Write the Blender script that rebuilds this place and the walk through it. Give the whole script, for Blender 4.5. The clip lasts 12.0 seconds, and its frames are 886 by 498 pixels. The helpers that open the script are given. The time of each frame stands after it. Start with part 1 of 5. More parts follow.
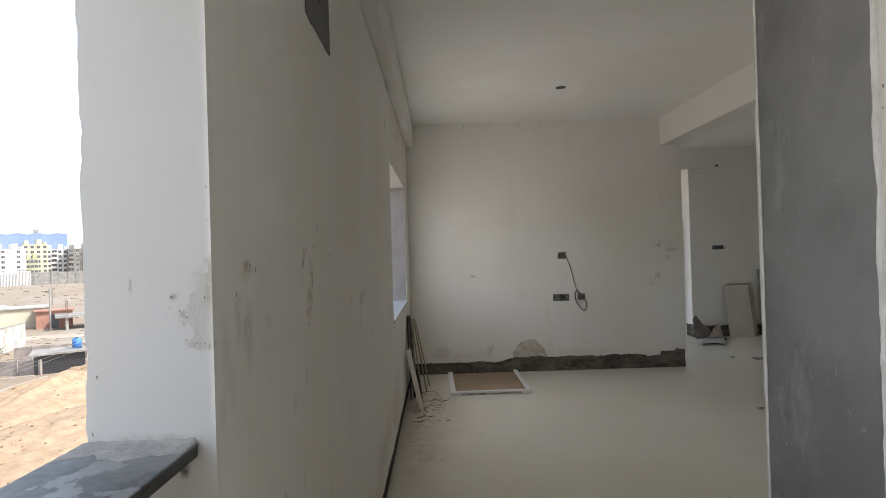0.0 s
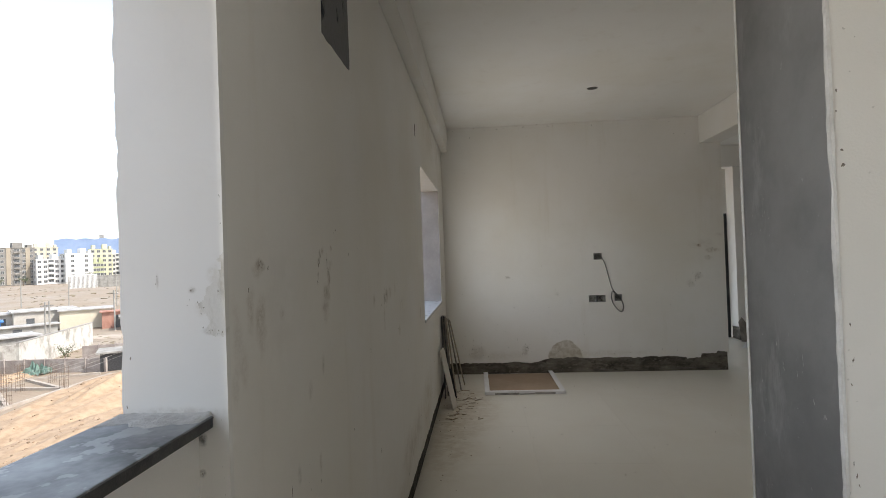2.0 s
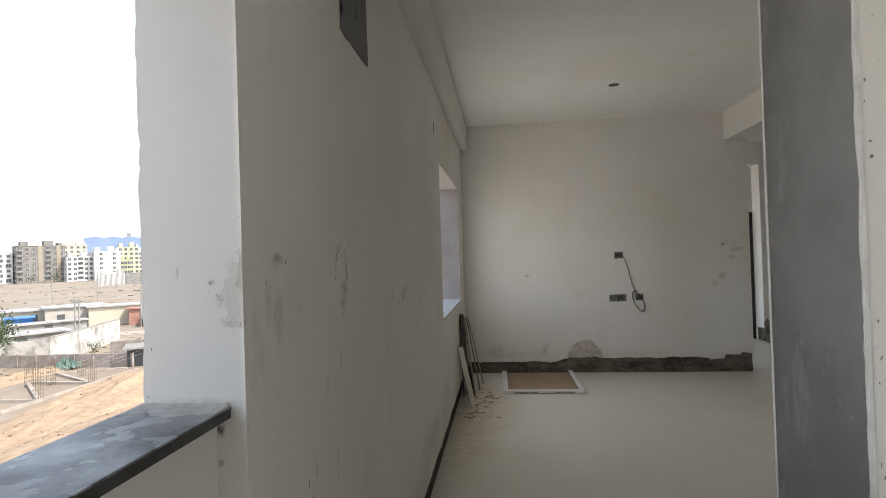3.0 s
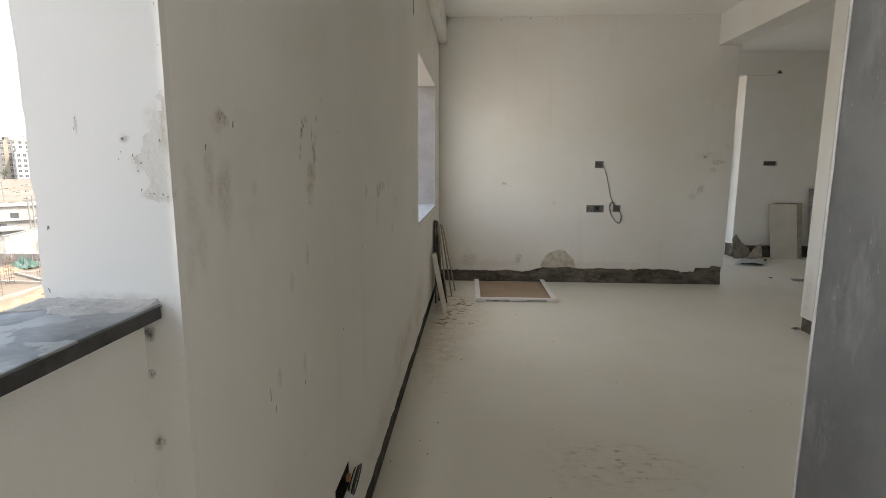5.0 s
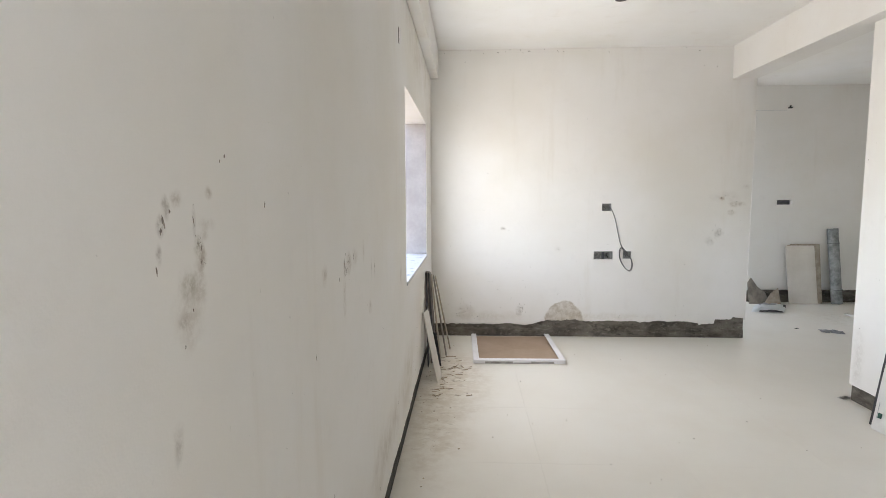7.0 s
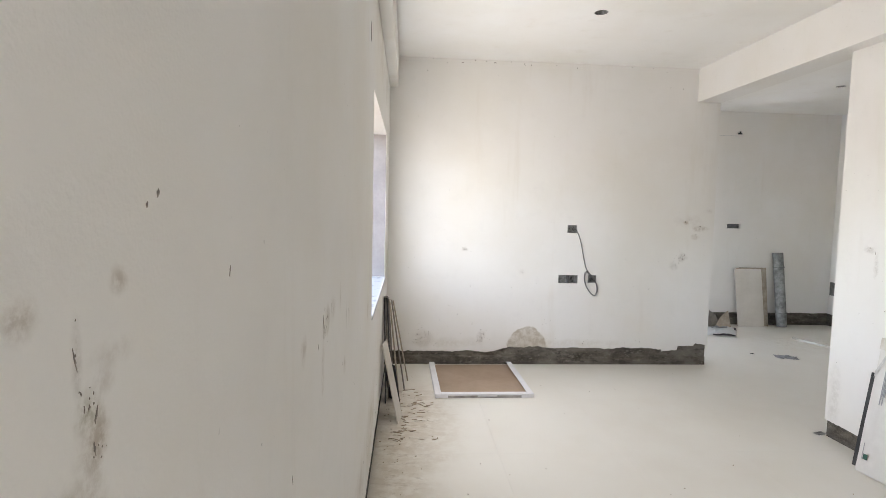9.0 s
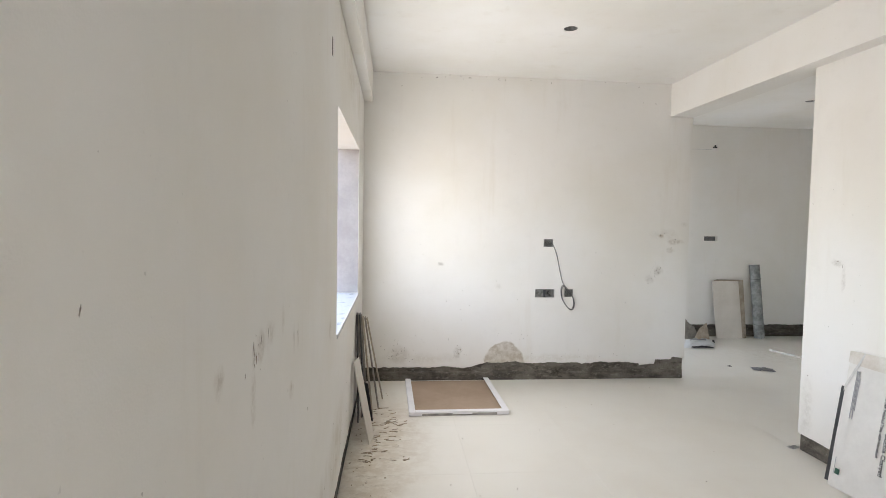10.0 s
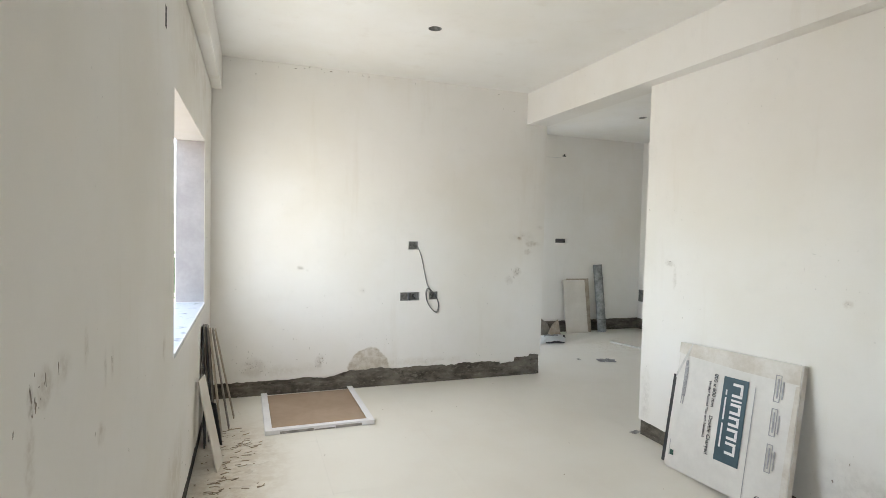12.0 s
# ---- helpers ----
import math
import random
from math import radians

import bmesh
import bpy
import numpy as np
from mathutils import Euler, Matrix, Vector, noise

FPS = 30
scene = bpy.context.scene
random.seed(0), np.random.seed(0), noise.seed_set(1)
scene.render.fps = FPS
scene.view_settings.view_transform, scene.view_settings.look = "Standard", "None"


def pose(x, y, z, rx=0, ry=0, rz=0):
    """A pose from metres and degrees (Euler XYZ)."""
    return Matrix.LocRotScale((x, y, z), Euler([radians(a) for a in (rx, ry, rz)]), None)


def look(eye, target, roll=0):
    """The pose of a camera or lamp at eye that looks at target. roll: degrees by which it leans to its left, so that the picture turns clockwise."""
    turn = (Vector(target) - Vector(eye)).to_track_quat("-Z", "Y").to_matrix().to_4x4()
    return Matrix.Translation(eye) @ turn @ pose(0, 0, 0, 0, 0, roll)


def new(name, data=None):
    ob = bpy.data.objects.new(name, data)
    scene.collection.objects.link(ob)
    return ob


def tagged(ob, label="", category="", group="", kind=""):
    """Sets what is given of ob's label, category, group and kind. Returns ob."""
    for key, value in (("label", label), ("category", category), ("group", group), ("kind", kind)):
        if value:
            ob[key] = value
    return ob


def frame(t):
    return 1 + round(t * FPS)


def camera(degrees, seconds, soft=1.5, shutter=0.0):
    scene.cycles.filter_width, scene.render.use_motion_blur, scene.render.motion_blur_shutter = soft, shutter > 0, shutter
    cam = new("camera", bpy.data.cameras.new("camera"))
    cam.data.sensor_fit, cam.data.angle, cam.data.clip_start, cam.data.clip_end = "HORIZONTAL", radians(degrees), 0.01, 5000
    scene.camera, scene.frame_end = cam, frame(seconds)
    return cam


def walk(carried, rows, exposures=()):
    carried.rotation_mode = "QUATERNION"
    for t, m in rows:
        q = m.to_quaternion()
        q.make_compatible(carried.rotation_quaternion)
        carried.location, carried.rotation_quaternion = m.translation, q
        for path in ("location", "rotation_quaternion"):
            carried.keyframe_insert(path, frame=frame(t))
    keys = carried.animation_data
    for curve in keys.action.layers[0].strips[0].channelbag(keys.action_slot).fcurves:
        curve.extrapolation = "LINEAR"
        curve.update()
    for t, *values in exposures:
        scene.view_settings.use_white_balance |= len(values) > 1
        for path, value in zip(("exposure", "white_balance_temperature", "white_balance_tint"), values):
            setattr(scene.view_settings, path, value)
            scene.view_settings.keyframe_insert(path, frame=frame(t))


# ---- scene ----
# ---- camera ----
cam = camera(79.9, 12.0, soft=0.8)
PATH = [
    (0, (0.356, 0.296, 1.478), (0.374, 2.296, 1.489), -1.7),
    (0.5, (0.377, 0.283, 1.475), (0.378, 2.283, 1.484), -1.9),
    (1, (0.417, 0.257, 1.477), (0.336, 2.256, 1.494), -2.8),
    (1.5, (0.453, 0.225, 1.463), (0.325, 2.221, 1.488), -2.8),
    (2, (0.469, 0.199, 1.468), (0.321, 2.194, 1.492), -2.0),
    (2.5, (0.472, 0.19, 1.466), (0.297, 2.182, 1.495), -1.7),
    (3, (0.476, 0.202, 1.458), (0.254, 2.19, 1.481), -1.8),
    (3.5, (0.473, 0.238, 1.442), (0.278, 2.227, 1.376), -1.3),
    (3.7, (0.47, 0.251, 1.424), (0.275, 2.239, 1.334), -1.5),
    (5.3, (0.358, 0.526, 1.387), (0.274, 2.496, 1.055), 0.8),
    (5.5, (0.32, 0.602, 1.414), (0.26, 2.574, 1.083), 1.1),
    (6, (0.316, 0.713, 1.44), (0.351, 2.69, 1.141), 0.9),
    (6.5, (0.369, 0.879, 1.466), (0.382, 2.867, 1.244), -0.1),
    (7, (0.384, 1.038, 1.493), (0.293, 3.027, 1.302), -0.2),
    (7.2, (0.386, 1.077, 1.492), (0.272, 3.065, 1.298), -0.3),
    (8.8, (0.194, 1.447, 1.558), (0.329, 3.437, 1.409), 2.0),
    (9, (0.187, 1.456, 1.552), (0.324, 3.446, 1.406), 1.3),
    (9.5, (0.227, 1.473, 1.554), (0.374, 3.462, 1.41), 1.3),
    (10, (0.302, 1.49, 1.573), (0.487, 3.479, 1.476), 1.0),
    (10.5, (0.383, 1.495, 1.57), (0.666, 3.474, 1.502), 0.3),
    (11, (0.397, 1.529, 1.572), (0.746, 3.497, 1.506), -0.3),
    (11.5, (0.363, 1.605, 1.578), (0.876, 3.536, 1.505), -0.6),
    (12, (0.332, 1.65, 1.575), (1.015, 3.528, 1.495), 1.4),
]
EXPOSURE = [(0.0, 2.44, 6500, 10), (1.0, 2.42, 6500, 10), (2.5, 2.36, 6550, 10), (3.5, 2.47, 6550, 10), (3.7, 2.49, 6550, 10), (5.3, 2.84, 6800, 9), (5.5, 2.86, 6900, 9), (6.0, 3.20, 7300, 11), (6.3, 3.57, 7000, 11),
            (6.5, 3.88, 6000, 7), (7.0, 3.98, 6200, 12), (9.0, 3.98, 6230, 13), (10.5, 3.97, 6250, 11), (12.0, 3.92, 6280, 8)]
walk(cam, [(t, look(eye, target, roll)) for t, eye, target, roll in PATH], EXPOSURE)

# ---- world and sun ----
world = bpy.data.worlds.new("hazy_sky")
scene.world = world
world.use_nodes = True
sky = world.node_tree.nodes.new("ShaderNodeTexSky")
sky.sky_type, sky.sun_disc = "NISHITA", False
sky.sun_elevation, sky.sun_rotation = radians(48), radians(100)
sky.air_density, sky.dust_density, sky.ozone_density = 1.0, 1.5, 1.0
# haze: the sky's colour is mostly washed out
haze = world.node_tree.nodes.new("ShaderNodeHueSaturation")
haze.inputs["Saturation"].default_value = 0.55
world.node_tree.links.new(sky.outputs[0], haze.inputs["Color"])
world.node_tree.links.new(haze.outputs[0], world.node_tree.nodes["Background"].inputs[0])
world.node_tree.nodes["Background"].inputs[1].default_value = 0.08
sun = new("sun", bpy.data.lights.new("sun", "SUN"))
sun.data.energy, sun.data.angle, sun.data.color = 1.05, radians(2.0), (1.0, 0.95, 0.87)
sun.matrix_world = look((0, 0, 0), (-0.66, 0.12, -0.74))

# daylight that enters by the passage window behind the back wall
lamp = new("passage_daylight", bpy.data.lights.new("passage_daylight", "AREA"))
lamp.data.shape, lamp.data.size, lamp.data.size_y = "RECTANGLE", 1.5, 2.1
lamp.data.energy, lamp.data.color = 1.5, (0.95, 0.975, 1.0)
lamp.matrix_world = look((-0.02, 7.775, 1.4), (1.0, 7.775, 1.4))

# daylight from the sky and the sunlit sand that enters by the room's window
lamp = new("window_daylight", bpy.data.lights.new("window_daylight", "AREA"))
lamp.data.shape, lamp.data.size, lamp.data.size_y = "RECTANGLE", 1.68, 1.2
lamp.data.energy, lamp.data.color = 2.05, (1.0, 0.955, 0.885)
lamp.matrix_world = look((-0.003, 5.2075, 1.575), (1.0, 5.2075, 1.575))

# the same daylight over the parapet of the sit-out
lamp = new("sitout_daylight", bpy.data.lights.new("sitout_daylight", "AREA"))
lamp.data.shape, lamp.data.size, lamp.data.size_y = "RECTANGLE", 1.78, 0.98
lamp.data.energy, lamp.data.color = 1.1, (1.0, 0.955, 0.885)
lamp.matrix_world = look((-0.01, 0.21, 1.70), (1.0, 0.21, 1.70))

# ---- materials ----
class Nodes:
    """A small wrapper round a material's node tree."""

    def __init__(self, name, rough=0.8, metal=0.0):
        self.mat = bpy.data.materials.new(name)
        self.mat.use_nodes = True
        self.tree = self.mat.node_tree
        self.bsdf = self.tree.nodes["Principled BSDF"]
        self.bsdf.inputs["Roughness"].default_value = rough
        self.bsdf.inputs["Metallic"].default_value = metal
        self.coord = self.tree.nodes.new("ShaderNodeTexCoord").outputs["Object"]

    def link(self, a, b):
        self.tree.links.new(a, b)

    def noise(self, scale, detail=4.0, rough=0.55, stretch=None, vector=None):
        n = self.tree.nodes.new("ShaderNodeTexNoise")
        n.inputs["Scale"].default_value, n.inputs["Detail"].default_value = scale, detail
        n.inputs["Roughness"].default_value = rough
        v = vector or self.coord
        if stretch:
            m = self.tree.nodes.new("ShaderNodeMapping")
            m.inputs["Scale"].default_value = stretch
            self.link(v, m.inputs[0])
            v = m.outputs[0]
        self.link(v, n.inputs["Vector"])
        return n.outputs[0]

    def ramp(self, value, a, b, lo=0.0, hi=1.0):
        n = self.tree.nodes.new("ShaderNodeMapRange")
        n.interpolation_type = "SMOOTHSTEP"
        for i, v in zip((1, 2, 3, 4), (a, b, lo, hi)):
            n.inputs[i].default_value = v
        self.link(value, n.inputs[0])
        return n.outputs[0]

    def math(self, op, a, b):
        n = self.tree.nodes.new("ShaderNodeMath")
        n.operation = op
        for i, v in enumerate((a, b)):
            if isinstance(v, (int, float)):
                n.inputs[i].default_value = v
            else:
                self.link(v, n.inputs[i])
        return n.outputs[0]

    def mix(self, fac, a, b):
        n = self.tree.nodes.new("ShaderNodeMix")
        n.data_type = "RGBA"
        for i, v in ((0, fac), (6, a), (7, b)):
            if isinstance(v, tuple):
                n.inputs[i].default_value = (*v, 1)
            elif isinstance(v, (int, float)):
                n.inputs[i].default_value = v
            else:
                self.link(v, n.inputs[i])
        return n.outputs[2]

    def spot_far(self, centre, radii, ragged, scale):
        """The distance from a spot's centre in its radii, made ragged."""
        sub = self.tree.nodes.new("ShaderNodeVectorMath")
        sub.operation = "SUBTRACT"
        self.link(self.coord, sub.inputs[0])
        sub.inputs[1].default_value = centre
        mul = self.tree.nodes.new("ShaderNodeVectorMath")
        mul.operation = "MULTIPLY"
        self.link(sub.outputs[0], mul.inputs[0])
        mul.inputs[1].default_value = [1 / r for r in radii]
        far = self.tree.nodes.new("ShaderNodeVectorMath")
        far.operation = "LENGTH"
        self.link(mul.outputs[0], far.inputs[0])
        wob = self.math("MULTIPLY", self.math("SUBTRACT", self.noise(scale, 5), 0.5), ragged * 2.5)
        return self.math("ADD", far.outputs["Value"], wob)

    def spot(self, centre, radii, ragged=0.6, scale=14.0):
        """1 at a spot of that centre and those radii, fading with a ragged edge to 0."""
        grain = self.ramp(self.noise(scale * 3.5, 5, 0.7), 0.36, 0.62, 0.25, 1.0)
        return self.math("MULTIPLY", self.ramp(self.spot_far(centre, radii, ragged, scale), 1.2, 0.1), grain)

    def dome(self, centre, radii):
        """A spot with a clear edge."""
        return self.math("MULTIPLY", self.ramp(self.spot_far(centre, radii, 0.16, 9.0), 1.0, 0.9), self.ramp(self.noise(16, 5, 0.7), 0.3, 0.65, 0.45, 1.0))

    def colour(self, c):
        if isinstance(c, tuple):
            self.bsdf.inputs["Base Color"].default_value = (*c, 1)
        else:
            self.link(c, self.bsdf.inputs["Base Color"])

    def bump(self, height, strength=0.2, distance=0.01):
        n = self.tree.nodes.new("ShaderNodeBump")
        n.inputs["Strength"].default_value, n.inputs["Distance"].default_value = strength, distance
        self.link(height, n.inputs["Height"])
        self.link(n.outputs[0], self.bsdf.inputs["Normal"])

    def gloss(self, value):
        self.link(value, self.bsdf.inputs["Roughness"])


def mottled(name, dark, light, scale=6.0, rough=0.85, bump=0.15, stretch=None, metal=0.0, lo=0.3, hi=0.7):
    """A surface that varies at two scales between two colours, with a fine grain."""
    n = Nodes(name, rough, metal)
    big = n.ramp(n.noise(scale, 6, 0.6, stretch), lo, hi)
    fine = n.ramp(n.noise(scale * 9, 3, 0.6, stretch), 0.25, 0.75, -0.16, 0.16)
    n.colour(n.mix(n.math("ADD", big, fine), dark, light))
    n.bump(n.noise(scale * 14, 3), bump, 0.004)
    return n.mat


def painted(name, base, stains=(), specks=0.5, relief=0.09):
    """White wall putty: faint blotches, roller grain, dirt specks and the stains given as (centre, radii, strength, colour)."""
    n = Nodes(name, 0.62)
    warm = tuple(c * f for c, f in zip(base, (0.95, 0.935, 0.90)))
    c = n.mix(n.ramp(n.noise(0.9, 4), 0.35, 0.7), base, warm)
    c = n.mix(n.ramp(n.noise(7, 5, 0.7), 0.52, 0.8, 0.0, 0.28), c, tuple(x * 0.86 for x in base))
    c = n.mix(n.ramp(n.noise(5, 5, 0.65, (1, 1, 0.12)), 0.57, 0.75, 0.0, 0.16), c, (0.60, 0.53, 0.42))
    # scattered specks of cement, gathered in patches
    dots = n.ramp(n.noise(70, 2, 0.4), 0.735, 0.77)
    c = n.mix(n.math("MULTIPLY", dots, n.ramp(n.noise(2.1, 3), 0.5, 0.72, 0.0, specks)), c, (0.12, 0.10, 0.08))
    for centre, radii, strength, tint in stains:
        if strength > 0.92:
            c = n.mix(n.math("MULTIPLY", n.dome(centre, radii), strength - 0.1), c, tint)
            continue
        c = n.mix(n.math("MULTIPLY", n.spot(centre, radii, 0.75, 0.45 / max(0.02, min(r for r in radii if r < 5))), strength), c, tint)
    n.colour(c)
    n.gloss(n.ramp(n.noise(3, 3), 0.3, 0.7, 0.5, 0.7))
    n.bump(n.math("ADD", n.noise(220, 3), n.math("MULTIPLY", n.noise(9, 3), 2.5)), relief, 0.01)
    return n.mat


WHITE = (0.84, 0.825, 0.795)
GREY, BROWN, DARK, TAN = (0.33, 0.29, 0.24), (0.36, 0.29, 0.21), (0.06, 0.055, 0.05), (0.52, 0.46, 0.36)


def on_left(y, z, ry, rz, strength, tint):
    return ((0, y, z), (9, ry, rz), min(0.9, strength * 1.15), tint)


def on_back(x, z, rx, rz, strength, tint):
    return ((x, 6.7, z), (rx, 9, rz), strength, tint)


OLIVE = (0.37, 0.34, 0.25)
LEFT_STAINS = [
    on_left(1.175, 1.33, 0.025, 0.08, 0.2, BROWN), on_left(1.20, 1.26, 0.018, 0.05, 0.2, BROWN), on_left(1.16, 1.23, 0.016, 0.04, 0.18, GREY),
    on_left(1.280, 1.465, 0.020, 0.012, 0.75, GREY), on_left(1.298, 1.457, 0.014, 0.010, 0.6, GREY), on_left(1.27, 1.45, 0.03, 0.02, 0.25, BROWN), on_left(1.282, 1.335, 0.026, 0.07, 0.42, BROWN), on_left(1.235, 1.37, 0.018, 0.06, 0.3, BROWN),
    on_left(1.40, 1.345, 0.02, 0.02, 0.25, BROWN), on_left(1.723, 1.494, 0.016, 0.013, 0.5, BROWN), on_left(1.696, 1.482, 0.011, 0.015, 0.85, GREY),
    on_left(1.683, 1.462, 0.010, 0.018, 0.65, GREY), on_left(1.677, 1.424, 0.007, 0.015, 0.6, GREY), on_left(1.775, 1.427, 0.015, 0.015, 0.85, OLIVE),
    on_left(1.784, 1.403, 0.015, 0.02, 0.65, BROWN), on_left(1.749, 1.372, 0.030, 0.026, 0.75, OLIVE), on_left(1.726, 1.325, 0.013, 0.014, 0.6, GREY),
    on_left(1.738, 1.330, 0.040, 0.055, 0.40, BROWN), on_left(1.778, 1.375, 0.020, 0.05, 0.35, BROWN), on_left(1.766, 1.46, 0.006, 0.03, 0.4, GREY),
    on_left(1.80, 1.455, 0.03, 0.012, 0.25, BROWN), on_left(1.48, 0.94, 0.014, 0.03, 0.35, GREY), on_left(1.652, 0.90, 0.014, 0.04, 0.4, BROWN),
    on_left(1.58, 1.12, 0.02, 0.03, 0.3, GREY), on_left(1.698, 1.169, 0.014, 0.03, 0.4, GREY), on_left(1.813, 1.501, 0.012, 0.010, 0.5, BROWN),
    on_left(1.79, 1.441, 0.02, 0.010, 0.3, BROWN), on_left(1.45, 0.65, 0.22, 0.2, 0.16, TAN), on_left(2.669, 1.273, 0.020, 0.03, 0.7, GREY),
    on_left(2.433, 1.29, 0.035, 0.03, 0.4, BROWN), on_left(2.72, 1.285, 0.05, 0.04, 0.4, BROWN), on_left(2.83, 1.288, 0.05, 0.045, 0.35, BROWN),
    on_left(2.977, 1.30, 0.02, 0.045, 0.3, BROWN), on_left(3.137, 1.21, 0.016, 0.05, 0.35, GREY), on_left(3.205, 1.21, 0.02, 0.04, 0.35, BROWN),
    on_left(3.096, 1.062, 0.04, 0.03, 0.4, BROWN), on_left(4.075, 1.06, 0.05, 0.06, 0.35, BROWN), on_left(2.66, 1.19, 0.025, 0.07, 0.3, BROWN),
    on_left(3.5, 0.3, 0.5, 0.14, 0.35, BROWN), on_left(4.4, 0.35, 0.6, 0.22, 0.4, TAN), on_left(5.3, 2.62, 0.9, 0.24, 0.4, TAN),
    on_left(2.7, 0.2, 0.7, 0.1, 0.3, TAN), on_left(1.4, 1.35, 0.2, 0.25, 0.1, GREY),
]
BACK_STAINS = [
    on_back(1.425, 0.18, 0.215, 0.215, 0.98, (0.41, 0.35, 0.265)), on_back(1.45, 0.17, 0.26, 0.20, 0.3, TAN),
    on_back(3.03, 1.485, 0.035, 0.028, 0.85, (0.46, 0.36, 0.26)), on_back(3.20, 1.42, 0.09, 0.035, 0.5, BROWN), on_back(3.14, 1.34, 0.05, 0.03, 0.4, BROWN),
    on_back(3.08, 1.50, 0.14, 0.07, 0.22, BROWN), on_back(3.02, 1.12, 0.05, 0.06, 0.65, GREY), on_back(2.93, 1.03, 0.05, 0.05, 0.3, GREY),
    on_back(0.77, 1.172, 0.035, 0.022, 0.6, GREY), on_back(0.35, 0.27, 0.14, 0.10, 0.35, BROWN), on_back(0.95, 0.28, 0.04, 0.07, 0.5, GREY),
    on_back(1.9, 0.22, 0.6, 0.05, 0.3, TAN), on_back(0.55, 0.22, 0.5, 0.06, 0.3, TAN), on_back(1.35, 0.95, 0.04, 0.03, 0.2, GREY),
    on_back(3.28, 1.6, 0.04, 0.03, 0.3, BROWN),
]
RIGHT_STAINS = [((3.205, 4.70, 1.36), (9, 0.05, 0.03), 0.5, GREY), ((3.205, 4.65, 1.25), (9, 0.02, 0.08), 0.3, GREY),
                ((3.205, 3.47, 1.235), (9, 0.04, 0.025), 0.35, BROWN), ((3.205, 3.3, 0.25), (9, 0.35, 0.2), 0.35, GREY),
                ((3.205, 4.9, 0.3), (9, 0.06, 0.3), 0.25, GREY)]
END_STAINS = [((-0.060, 1.13, 1.42), (0.009, 9, 0.008), 0.7, GREY), ((-0.046, 1.13, 1.387), (0.012, 9, 0.016), 0.5, (0.55, 0.50, 0.42)),
              ((-0.010, 1.13, 1.418), (0.008, 9, 0.014), 0.5, GREY), ((-0.020, 1.13, 1.447), (0.012, 9, 0.02), 0.5, (0.58, 0.54, 0.46)),
              ((-0.020, 1.13, 1.345), (0.024, 9, 0.008), 0.8, GREY), ((-0.126, 1.13, 1.440), (0.003, 9, 0.014), 0.5, GREY),
              ((-0.050, 1.13, 1.150), (0.010, 9, 0.013), 0.9, DARK), ((-0.051, 1.13, 1.088), (0.007, 9, 0.008), 0.9, DARK),
              ((-0.047, 1.13, 0.985), (0.012, 9, 0.020), 0.9, DARK), ((-0.1, 1.13, 1.2), (0.1, 9, 0.010), 0.4, GREY)]

M_LEFT = painted("putty_left_wall", WHITE, LEFT_STAINS)
M_BACK = painted("putty_back_wall", WHITE, BACK_STAINS, 0.8)
M_RIGHT = painted("putty_right_wall", WHITE, RIGHT_STAINS)
M_END = painted("putty_wall_end", (0.80, 0.79, 0.77), END_STAINS, 0.3, 0.03)
M_WALL = painted("putty_plain", WHITE)
M_CEIL = painted("ceiling_white", (0.90, 0.892, 0.868), (), 0.25)
M_CEMENT = mottled("bare_cement", (0.10, 0.10, 0.095), (0.24, 0.235, 0.22), 9, 0.9, 0.5)
def jamb_material():
    n = Nodes("grey_cement_jamb", 0.8)
    c = n.mix(n.ramp(n.noise(2.8, 6, 0.65), 0.32, 0.68), (0.35, 0.347, 0.345), (0.49, 0.487, 0.485))
    c = n.mix(n.ramp(n.noise(9, 5, 0.7, (1, 1, 0.35)), 0.56, 0.70, 0.0, 0.65), c, (0.60, 0.60, 0.595))
    c = n.mix(n.ramp(n.noise(75, 3, 0.6, (1, 1, 0.6)), 0.70, 0.76, 0.0, 0.7), c, (0.68, 0.68, 0.67))
    n.colour(c)
    n.bump(n.noise(40, 4), 0.25, 0.004)
    return n.mat


def granite_material():
    n = Nodes("dusty_black_granite", 0.42)
    c = n.mix(n.ramp(n.noise(60, 4), 0.35, 0.7), (0.10, 0.106, 0.112), (0.16, 0.167, 0.173))
    c = n.mix(n.ramp(n.noise(4.5, 5, 0.6), 0.42, 0.62, 0.0, 0.55), c, (0.36, 0.37, 0.375))
    c = n.mix(n.ramp(n.noise(13, 4, 0.6), 0.56, 0.60, 0.0, 0.5), c, (0.46, 0.47, 0.47))
    n.colour(c)
    n.gloss(n.ramp(n.noise(5, 4), 0.3, 0.7, 0.3, 0.6))
    return n.mat


